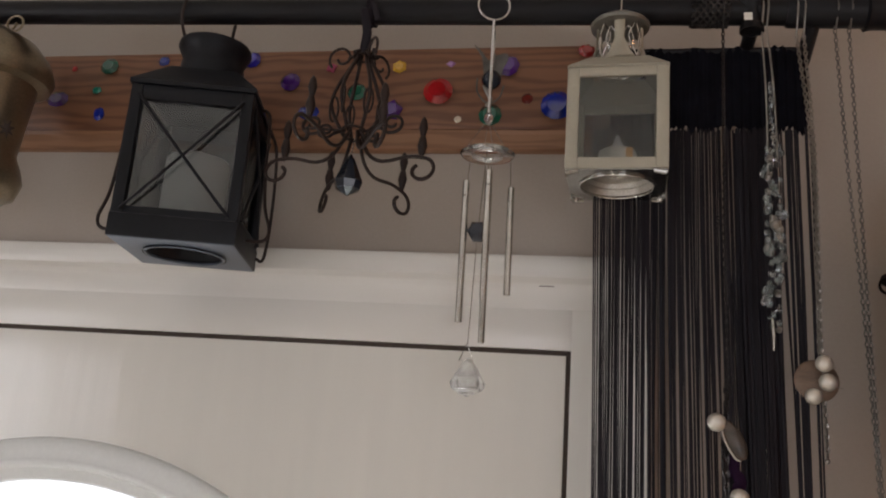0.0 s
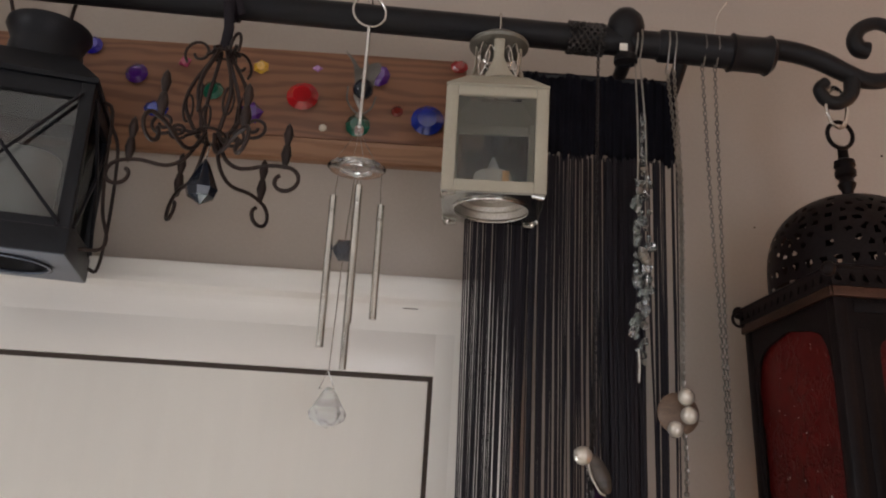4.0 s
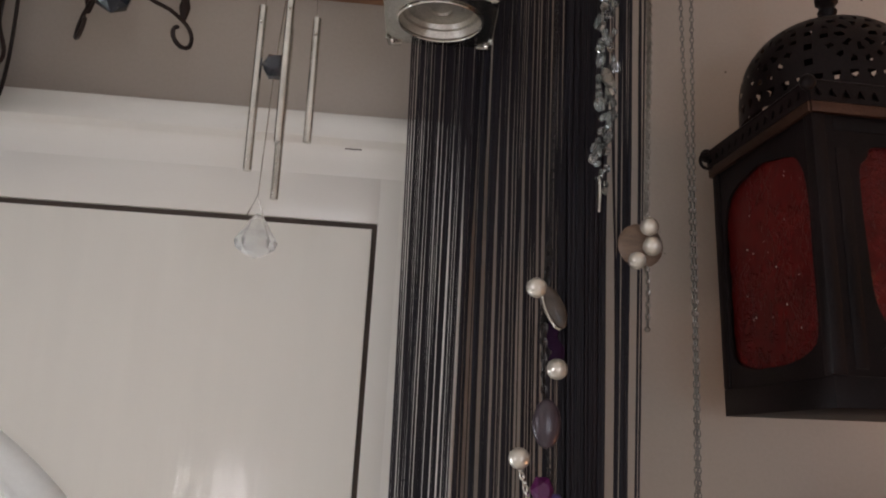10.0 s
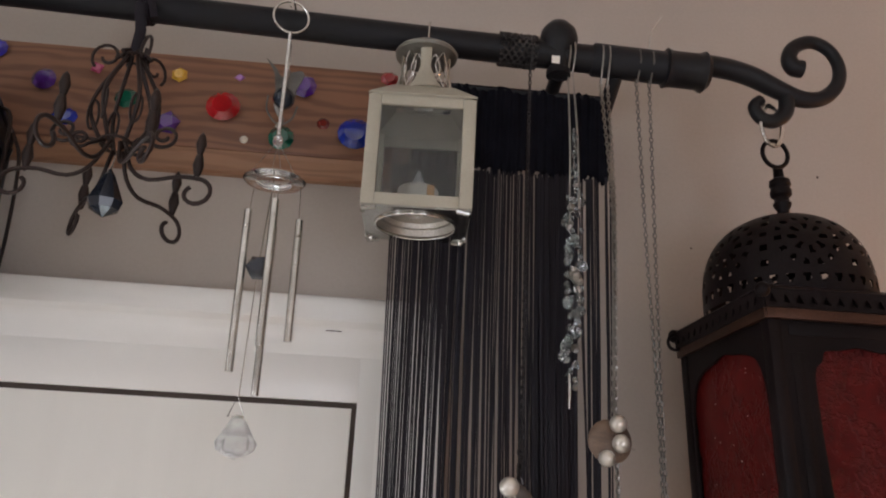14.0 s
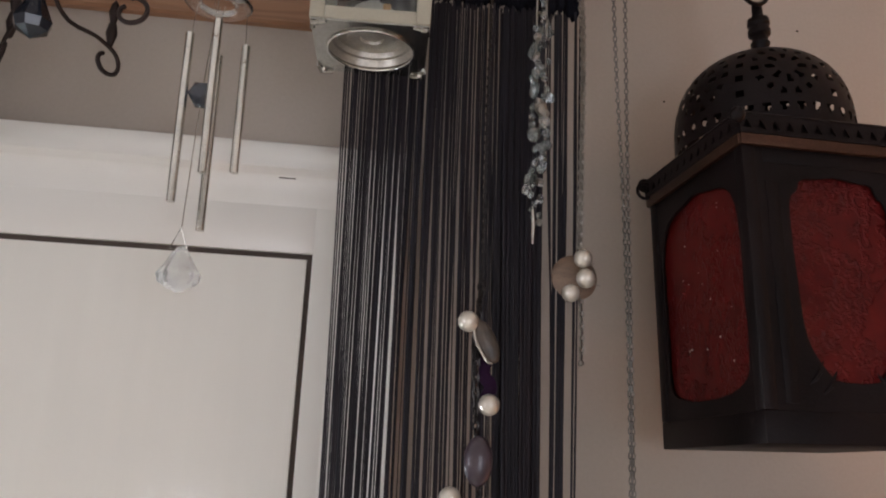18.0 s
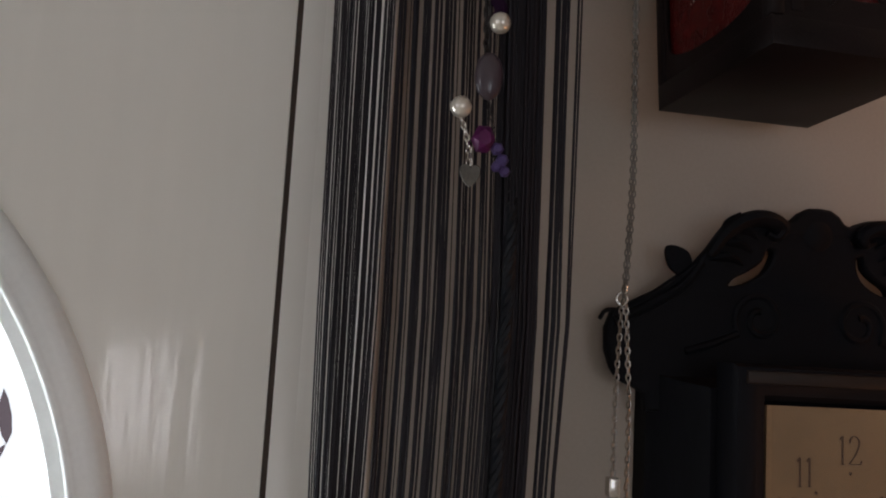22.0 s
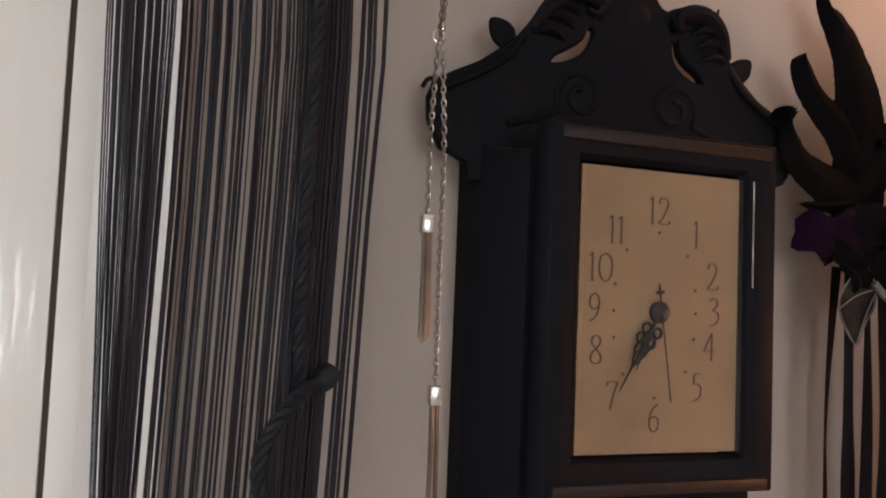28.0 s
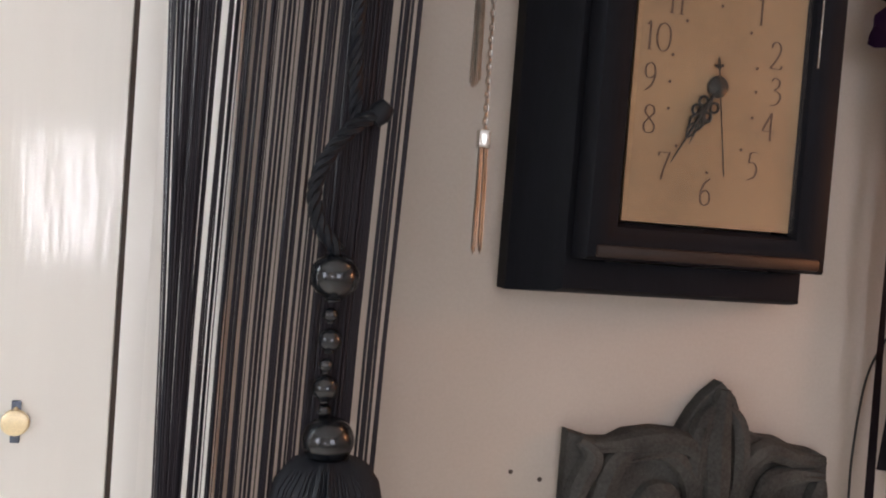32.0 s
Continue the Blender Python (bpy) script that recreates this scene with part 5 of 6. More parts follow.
tagged(part("tassel_thread", st, ROPE, tb, "glossy black tassel threads"), kind="stuff")

# ---- red glass lantern ----
rl = thing("red_lantern", (0.463, -0.178, 1.807), "dark bronze lantern with red glass panels and pierced dome", "lantern")
RM = Matrix.Translation((0.4885, -0.157, 1.814)) @ Matrix.Rotation(radians(-1.6), 4, "Y") @ Matrix.Rotation(radians(-2.9), 4, "X") @ Matrix.Rotation(radians(5.0), 4, "Z") @ Matrix.Diagonal((1, 1, 1.055, 1)) @ Matrix.Translation((0, 0, -1.806))
HB = 0.094
part("base", turned(box(B(), -HB - 0.0006, HB + 0.0006, -HB - 0.0006, HB + 0.0006, 1.806, 1.832, 0.001), RM), LANT, rl)
for sx in (-1, 1):
    for sy in (-1, 1):
        part("corner_post", turned(box(B(), sx * (HB - 0.006) - 0.007, sx * (HB - 0.006) + 0.007, sy * (HB - 0.006) - 0.007, sy * (HB - 0.006) + 0.007, 1.832, 2.084, 0.002), RM), LANT, rl)
        part("rim_knob", turned(ball(B(), (sx * 0.0985, sy * 0.0985, 2.084), 0.0075, seg=12), RM), LANT, rl)
ARCH = [(-0.066, 1.858), (-0.073, 1.880), (-0.073, 1.93), (-0.073, 1.990), (-0.064, 2.022), (-0.045, 2.034), (-0.020, 2.039), (0.0, 2.043), (0.020, 2.039), (0.045, 2.034), (0.064, 2.022), (0.073, 1.990), (0.073, 1.93), (0.073, 1.880), (0.066, 1.858), (0.035, 1.848), (0.0, 1.846), (-0.035, 1.848)]
CUSP = [(-0.022, 1.857), (-0.028, 1.862), (-0.040, 1.878), (-0.0475, 1.898), (-0.050, 1.935), (-0.0515, 1.985), (-0.050, 2.012), (-0.042, 2.021), (-0.037, 2.031), (-0.020, 2.033), (0.0, 2.036), (0.020, 2.033), (0.037, 2.031), (0.042, 2.021), (0.050, 2.012), (0.0515, 1.985), (0.050, 1.935), (0.0475, 1.898), (0.040, 1.878), (0.028, 1.862), (0.022, 1.857), (0.0, 1.855)]
for k in range(4):
    q = Matrix.Rotation(radians(90 * k), 4, "Z")
    fp = plate([[(-HB + 0.012, 1.832), (HB - 0.012, 1.832), (HB - 0.012, 2.084), (-HB + 0.012, 2.084)], curve2(CUSP if k % 2 == 0 else [(x * 1.05, z) for x, z in ARCH], 4)], 0.003, 0.0008)
    bmesh.ops.transform(fp, verts=fp.verts, matrix=Matrix.Translation((0, -HB + 0.004, 0)))
    fr4 = part("side_frame", turned(turned(fp, q), RM), LANT, rl)
    gb = B()
    n = 9
    gr = [[gb.verts.new((-0.080 + 0.160 * i / n, -HB + 0.0065 - 0.0016 * (math.sin(i * 2.1 + j * 1.3) * math.cos(j * 1.7)), 1.84 + 0.205 * j / 12)) for i in range(n + 1)] for j in range(13)]
    for j in range(12):
        for i in range(n):
            gb.faces.new((gr[j][i], gr[j][i + 1], gr[j + 1][i + 1], gr[j + 1][i]))
    part("red_pane", turned(turned(gb, q), RM), REDGL, fr4, "crackled deep red glass panel")
    holes = [[(-0.094 + 0.0145 * i, 2.073), (-0.094 + 0.0145 * i + 0.009, 2.073), (-0.094 + 0.0145 * i + 0.0045, 2.081)] for i in range(13)]
    fz = plate([[(-0.0965, 2.068), (0.0965, 2.068), (0.0985, 2.085), (-0.0985, 2.085)]] + holes, 0.0016)
    bmesh.ops.transform(fz, verts=fz.verts, matrix=Matrix.Translation((0, -0.0972, 0)))
    part("pierced_frieze", turned(turned(fz, q), RM), LANT, rl)
    part("copper_strip", turned(turned(box(B(), -0.0962, 0.0962, -0.0985, -0.0925, 2.058, 2.068, 0.001), q), RM), COPPER, rl, "worn copper band")
    if k % 2 == 0:
        for sx in (-1, 1):
            part("door_strip", turned(turned(box(B(), sx * 0.0665 - 0.0065, sx * 0.0665 + 0.0065, -HB + 0.0002, -HB + 0.0012, 1.838, 2.028, 0.0006), q), RM), LANT, fr4)
            for dx, dz in ((0.0, 0.0), (0.012, -0.008)):
                part("corner_leaf", turned(turned(tube(B(), smooth_line([(sx * (0.050 - dx), -HB + 0.0022, 1.852 + dz), (sx * (0.040 - dx), -HB + 0.0018, 1.861 + dz), (sx * (0.032 - dx), -HB + 0.0026, 1.873 + dz)], 4), [0.0008, 0.0014, 0.002, 0.0025, 0.0027, 0.0024, 0.0018, 0.0012, 0.0006], 6), q), RM), LANT, fr4)
        part("door_strip", turned(turned(box(B(), -0.073, 0.073, -HB + 0.0002, -HB + 0.0012, 2.044, 2.056, 0.0006), q), RM), LANT, fr4)
sp = random.Random(21)
specks = B()
for k in range(16):
    sy, sz = sp.uniform(-0.05, 0.05), sp.uniform(1.86, 2.03)
    tube(specks, [(-0.0905, sy, sz), (-0.0905, sy + sp.uniform(-0.0006, 0.0006), sz + sp.uniform(0.0006, 0.0018))], sp.uniform(0.0003, 0.0006), 5)
tagged(part("paint_speck", turned(specks, RM), WAX, rl, "tiny white specks on the glass", flat=True), kind="stuff")
rim = B()
lv = [[rim.verts.new((x * w, y * w, z)) for x, y in ((-1, -1), (1, -1), (1, 1), (-1, 1))] for w, z in ((0.0945, 2.085), (0.0985, 2.085), (0.0995, 2.0868), (0.0980, 2.0885), (0.087, 2.0935), (0.080, 2.0935))]
for a, b in zip(lv, lv[1:]):
    for k in range(4):
        rim.faces.new((a[k], a[(k + 1) % 4], b[(k + 1) % 4], b[k]))
part("rim", turned(rim, RM), LANT, rl, flat=True)
dome = B()
NS, NR, DH, DR = 288, 62, 0.1045, 0.0905
dl = [(DR * max(0.0, 1 - (k / NR) ** 3.1) ** 0.5, 2.092 + DH * k / NR) for k in range(NR)] + [(0.012, 2.092 + DH * 0.992)]
run = [0.0]
for (ra, za), (rb, zb) in zip(dl, dl[1:]):
    run.append(run[-1] + math.hypot(rb - ra, zb - za))
dr2 = [[dome.verts.new((r * math.cos(2 * math.pi * k / NS) - 0.008, r * math.sin(2 * math.pi * k / NS), z)) for k in range(NS)] for r, z in dl]


def pierced_at(phi, v, r):
    """Rosettes of six petals round the dome, with a row of teeth below and small eyes between."""
    cell = (phi / (2 * math.pi) * 6) % 1.0 - 0.5
    u = cell * 2 * math.pi / 6 * r
    rho, th = math.hypot(u, v - 0.057), math.atan2(v - 0.057, u)
    if 0.0105 < rho < 0.0195:
        return math.cos(8 * th) > 0.30
    if 0.0265 < rho < 0.0325 and v > 0.02:
        return math.cos(14 * th) > 0.45
    if 0.008 < v < 0.017:
        return abs(((phi / (2 * math.pi) * 36) % 1.0) - 0.5) < 0.30 * (v - 0.006) / 0.011
    edge = (0.5 - abs(cell)) * 2 * math.pi / 6 * r
    return edge < 0.0038 and (v % 0.017) > 0.010 and 0.025 < v < 0.10


for j in range(len(dl) - 1):
    for k in range(NS):
        if not pierced_at(2 * math.pi * (k + 0.5) / NS + 0.26, (run[j] + run[j + 1]) / 2, dl[j][0]):
            dome.faces.new((dr2[j][k], dr2[j][(k + 1) % NS], dr2[j + 1][(k + 1) % NS], dr2[j + 1][k]))
part("dome", turned(dome, RM), LANT, rl, "pierced bronze dome")
part("rim_loop", turned(ring(B(), (-0.1035, 0.088, 2.074), 0.0085, 0.0018, "y", 18), RM), LANT, rl)
part("stem", turned(lathe(B(), [(r, 2.1945 + z) for r, z in ((0.0115, 0), (0.0115, 0.004), (0.0066, 0.007), (0.0066, 0.013), (0.009, 0.017), (0.0104, 0.021), (0.0084, 0.024), (0.0084, 0.028), (0.0118, 0.031), (0.0122, 0.036), (0.0106, 0.039), (0.0106, 0.041), (0.0122, 0.043), (0.0115, 0.049), (0.0062, 0.052), (0.0056, 0.066), (0, 0.067))], 18), RM), LANT, rl, "turned bronze stem")
part("ring", ring(B(), (0.4665, -0.146, 2.303), 0.0165, 0.0026, "y", 28, 0.15), LANT, rl)
part("split_ring", tube(tube(B(), [(0.459 + 0.0150 * math.cos(t), YR + 0.004 + 0.006 * math.cos(t), 2.334 + 0.026 * math.sin(t)) for t in np.linspace(0, 6.28, 29)[:-1]], 0.0019, 8, closed=True), [(0.461 + 0.0155 * math.cos(t), YR + 0.006 + 0.006 * math.cos(t), 2.333 + 0.025 * math.sin(t)) for t in np.linspace(0, 6.28, 29)[:-1]], 0.0017, 8, closed=True), SILVER, rl, "bright steel split ring")

# ---- wall clock ----
CK = 0.588
ck = thing("wall_clock", (CK, 0, 1.125), "black carved wooden wall clock with aged paper dial", "clock")
def tapered_frame(bm, steps, z0, z1, rw=1.0):
    """A stepped frame: each step is (half width, y, lift above the bottom, drop below the top)."""
    lv = [[bm.verts.new((CK + (h * rw if s > 0 else -h), y, z)) for s, z in ((-1, z0 + lo), (1, z0 + lo), (1, z1 - hi), (-1, z1 - hi))] for h, y, lo, hi in steps]
    for a, b in zip(lv, lv[1:]):
        for k in range(4):
            bm.faces.new((a[k], a[(k + 1) % 4], b[(k + 1) % 4], b[k]))
    return bm
part("case", tapered_frame(B(), [(0.188, 0.0, 0, 0), (0.188, -0.030, 0, 0), (0.180, -0.036, 0.001, 0.004), (0.176, -0.050, 0.002, 0.006), (0.160, -0.062, 0.004, 0.010), (0.152, -0.085, 0.006, 0.012), (0.146, -0.092, 0.010, 0.014), (0.1, -0.092, 0.04, 0.03)], 1.126, 1.53, 0.92), CLOCKB, ck)
FY = -0.128
part("door_frame_moulding", tapered_frame(B(), [(0.139, -0.090, 0, 0), (0.139, FY + 0.008, 0, 0), (0.136, FY + 0.002, 0.003, 0.003), (0.130, FY, 0.008, 0.008), (0.118, FY + 0.001, 0.020, 0.018), (0.112, FY + 0.005, 0.026, 0.024), (0.104, FY + 0.007, 0.034, 0.030), (0.098, FY + 0.018, 0.040, 0.036)], 1.168, 1.543), CLOCKB, ck)
part("top_rail", box(B(), CK - 0.128, CK + 0.128, FY - 0.003, FY + 0.006, 1.524, 1.537, 0.002), CLOCKW, ck, "brown walnut rail")
part("bottom_rail", box(B(), CK - 0.128, CK + 0.128, FY - 0.003, FY + 0.006, 1.171, 1.184, 0.003), CLOCKW, ck, "brown walnut rail")
DW, DZ0, DZ1, DY = 0.0942, 1.213, 1.500, -0.114
dial = part("dial", box(B(), CK - DW - 0.003, CK + DW + 0.003, DY, DY + 0.004, DZ0 - 0.003, DZ1 + 0.003), DIAL, ck, "aged tan paper dial", flat=True)
gl = part("dial_glass", box(B(), CK - DW - 0.002, CK + DW + 0.002, DY - 0.0092, DY - 0.0080, DZ0 - 0.002, DZ1 + 0.002), pane_mat("clock_glass", (0.96, 0.96, 0.95), 0.035), ck, flat=True)
gl.visible_shadow = False
part("hinge_pin", tube(B(), [(CK + 0.1045, FY - 0.001, 1.385), (CK + 0.1045, FY - 0.001, 1.500)], 0.0009, 6), SILVER, ck)
dialp = lambda u, v: (CK - DW + 2 * DW * u, DZ1 - (DZ1 - DZ0) * v)
GLYPHS = {
    "1": (0.26, (((0.0, 0.86), (0.13, 1.0)), ((0.13, 1.0), (0.13, 0.0)), ((0.03, 0.005), (0.23, 0.005)))),
    "2": (0.54, (((0.04, 0.76), (0.10, 0.94), (0.26, 1.0), (0.42, 0.86), (0.40, 0.62), (0.24, 0.30), (0.02, 0.03)), ((0.02, 0.02), (0.48, 0.02)), ((0.48, 0.02), (0.53, 0.16)))),
    "3": (0.48, (((0.05, 0.88), (0.20, 1.0), (0.38, 0.90), (0.36, 0.68), (0.17, 0.55)), ((0.17, 0.55), (0.40, 0.46), (0.46, 0.25), (0.32, 0.04), (0.03, -0.03)))),
    "4": (0.54, (((0.37, 1.0), (0.02, 0.33)), ((0.02, 0.33), (0.53, 0.33)), ((0.37, 1.0), (0.37, 0.0)), ((0.29, 0.005), (0.45, 0.005)))),
    "5": (0.46, (((0.44, 1.0), (0.14, 0.99)), ((0.14, 0.99), (0.10, 0.60)), ((0.10, 0.60), (0.30, 0.62), (0.44, 0.42), (0.36, 0.12), (0.05, -0.04)))),
    "6": (0.46, (((0.42, 1.0), (0.18, 0.80), (0.05, 0.45), (0.08, 0.13), (0.25, 0.0), (0.42, 0.15), (0.42, 0.42), (0.26, 0.56), (0.08, 0.44)),)),
    "7": (0.48, (((0.02, 0.84), (0.02, 0.985)), ((0.02, 0.985), (0.46, 0.985)), ((0.46, 0.985), (0.28, 0.50), (0.16, 0.0)))),
    "8": (0.48, (((0.25, 0.54), (0.08, 0.72), (0.11, 0.93), (0.26, 1.0), (0.40, 0.92), (0.42, 0.72), (0.25, 0.54), (0.06, 0.32), (0.08, 0.08), (0.25, 0.0), (0.43, 0.08), (0.45, 0.30), (0.25, 0.54)),)),
    "9": (0.46, (((0.04, 0.0), (0.28, 0.20), (0.41, 0.55), (0.38, 0.87), (0.21, 1.0), (0.04, 0.85), (0.04, 0.58), (0.20, 0.44), (0.38, 0.56)),)),
    "0": (0.60, (((0.30, 1.0), (0.10, 0.86), (0.03, 0.50), (0.10, 0.14), (0.30, 0.0), (0.50, 0.14), (0.57, 0.50), (0.50, 0.86), (0.30, 1.0)),)),
}


def numeral_mesh(word, cx, cz, y, high):
    """Old-style figures as pen strokes: thick where they run down, thin across."""
    bm = B()
    pen = -(sum(GLYPHS[c][0] for c in word) + 0.12 * (len(word) - 1)) / 2
    for c in word:
        for st in GLYPHS[c][1]:
            line = smooth_line([(cx + (pen + x) * high * 0.98, y, cz + (z - 0.5) * high) for x, z in st], 7 if len(st) > 2 else 2)
            rows = []
            for k, p in enumerate(line):
                d = (line[min(len(line) - 1, k + 1)] - line[max(0, k - 1)]).normalized()
                w = high * (0.018 + 0.026 * abs(d.z) ** 1.5)
                n = Vector((d.z, 0, -d.x)) * w
                rows.append((bm.verts.new(p - n), bm.verts.new(p + n)))
            for a, b in zip(rows, rows[1:]):
                bm.faces.new((a[0], a[1], b[1], b[0]))
        pen += GLYPHS[c][0] + 0.12
    return bm


for word, u, v in (("12", 0.480, 0.135), ("1", 0.725, 0.212), ("2", 0.842, 0.365), ("3", 0.853, 0.495), ("4", 0.828, 0.625), ("5", 0.745, 0.775), ("6", 0.468, 0.885), ("7", 0.205, 0.805), ("8", 0.095, 0.645), ("9", 0.083, 0.497), ("10", 0.115, 0.352), ("11", 0.207, 0.215)):
    x, z = dialp(u, v)
    part("numeral", numeral_mesh(word, x, z, DY - 0.0006, 0.0285), INK, dial, "numeral " + word, flat=True)
mx, mz = dialp(0.47, 0.725)
part("faded_line", box(B(), mx - 0.017, mx + 0.015, DY - 0.0004, DY + 0.0002, mz - 0.0009, mz + 0.0009), mat("faded_ink", (0.30, 0.175, 0.10), 0.7, bump=0), dial, "faint unreadable printed line", flat=True)
for u, v in ((0.48, 0.215), (0.67, 0.295), (0.725, 0.42), (0.73, 0.505), (0.72, 0.60), (0.67, 0.72), (0.47, 0.815), (0.27, 0.73), (0.205, 0.60), (0.20, 0.505), (0.205, 0.41), (0.275, 0.285)):
    x, z = dialp(u, v)
    part("minute_dot", lathe(B(), [(0.0018, 0), (0.0018, 0.0006), (0, 0.0007)], 10, Matrix.Translation((x, DY - 0.0002, z)) @ Matrix.Rotation(radians(90), 4, "X")), INK, dial)
hx, hz = dialp(0.485, 0.505)
def pointer(name, ang, out, y, back=0.0):
    """A flat pointer turned clockwise from twelve, from its outline (side, along)."""
    a = radians(ang)
    pts = [(hx + l * math.sin(a) + s * math.cos(a), hz + l * math.cos(a) - s * math.sin(a)) for s, l in out]
    b = plate([pts], 0.0008)
    bmesh.ops.transform(b, verts=b.verts, matrix=Matrix.Translation((0, y, 0)))
    part(name, b, HANDM, ck)
def pierced(name, ang, lobes, tip, y):
    """A pierced pointer: a stem, a pair of ring lobes, a leaf and a fine tip."""
    a = radians(ang)
    at = lambda s, l: (hx + l * math.sin(a) + s * math.cos(a), y, hz + l * math.cos(a) - s * math.sin(a))
    bm = B()
    tube(bm, [at(0, 0.0), at(0, lobes)], 0.0021, 6)
    for s in (-1, 1):
        tube(bm, [at(s * (0.0070 + 0.0048 * math.cos(t)), lobes + 0.0052 * math.sin(t)) for t in np.linspace(0, 2 * math.pi, 15)[:-1]], 0.0016, 6, closed=True)
        tube(bm, smooth_line([at(s * 0.0012, lobes - 0.002), at(s * 0.0075, lobes + 0.011), at(s * 0.0028, lobes + 0.021)], 4), 0.0015, 6)
        tube(bm, smooth_line([at(s * 0.001, lobes + 0.012), at(s * 0.0048, lobes + 0.020), at(s * 0.0005, lobes + 0.030)], 4), 0.0013, 6)
    tube(bm, [at(0, lobes), at(0, lobes + 0.024), at(0, tip)], [0.0018, 0.0016, 0.0005], 6)
    part(name, bm, HANDM, ck)


pierced("hour_pointer", 204, 0.021, 0.067, DY - 0.003)
pierced("minute_pointer", 210, 0.034, 0.096, DY - 0.0048)
tail = [(0.0010, -0.018), (0.0048, -0.0198), (0.0056, -0.0225), (0.0014, -0.0225), (0.0011, -0.0275), (0, -0.031), (-0.0011, -0.0275), (-0.0014, -0.0225), (-0.0056, -0.0225), (-0.0048, -0.0198), (-0.0010, -0.018)]
pointer("second_pointer", 172, [(0.0006, -0.010), (0.0006, 0.093), (-0.0006, 0.093), (-0.0006, -0.010)] + tail[::-1], DY - 0.0068)
part("boss", lathe(B(), [(0.0115, 0), (0.0115, 0.004), (0.009, 0.006), (0, 0.0065)], 20, Matrix.Translation((hx, DY - 0.0005, hz)) @ Matrix.Rotation(radians(90), 4, "X")), HANDM, ck)
# carved crest, its top leaning out from the wall
def lean(bm):
    for v in bm.verts:
        k, off = max(0.0, (v.co.z - 1.615) / 0.105), abs(v.co.x - CK)
        v.co.y -= 0.018 * k
        v.co.z -= k * (0.009 + 0.0045 * min(1.0, max(0.0, (off - 0.022) / 0.03))) * min(1.0, max(0.0, (0.165 - off) / 0.03))
    return bm
half = [(0.0, 1.7255), (0.012, 1.7245), (0.022, 1.719), (0.030, 1.711), (0.041, 1.7085), (0.050, 1.7150), (0.062, 1.7205), (0.076, 1.7225), (0.092, 1.7165), (0.106, 1.706), (0.115, 1.692), (0.126, 1.672), (0.138, 1.653), (0.156, 1.634), (0.182, 1.614), (0.212, 1.599), (0.231, 1.588), (0.237, 1.572), (0.236, 1.550), (0.230, 1.533), (0.222, 1.521), (0.206, 1.515), (0.192, 1.508)]
outline = [(CK + x, z) for x, z in half] + [(CK + 0.19, 1.49), (CK - 0.19, 1.49)] + [(CK - x, z) for x, z in half[::-1]][:-1]
hole_r = curve2([(CK + 0.048, 1.677), (CK + 0.061, 1.681), (CK + 0.067, 1.664), (CK + 0.080, 1.652), (CK + 0.098, 1.640), (CK + 0.104, 1.626), (CK + 0.086, 1.627), (CK + 0.064, 1.639), (CK + 0.052, 1.655)], 3)
hole_s = curve2([(CK + 0.038, 1.698), (CK + 0.052, 1.701), (CK + 0.057, 1.690), (CK + 0.047, 1.684)], 3)
cr = plate([outline, hole_r, hole_s, [(2 * CK - x, z) for x, z in hole_r][::-1], [(2 * CK - x, z) for x, z in hole_s][::-1]], 0.015, 0.004)
bmesh.ops.transform(cr, verts=cr.verts, matrix=Matrix.Translation((0, -0.027, 0)))
part("crest_block", box(B(), CK - 0.16, CK + 0.16, -0.030, -0.002, 1.49, 1.60, 0.003), CLOCKB, ck)
part("crest", lean(cr), CLOCKB, ck, "carved scrolled crest")
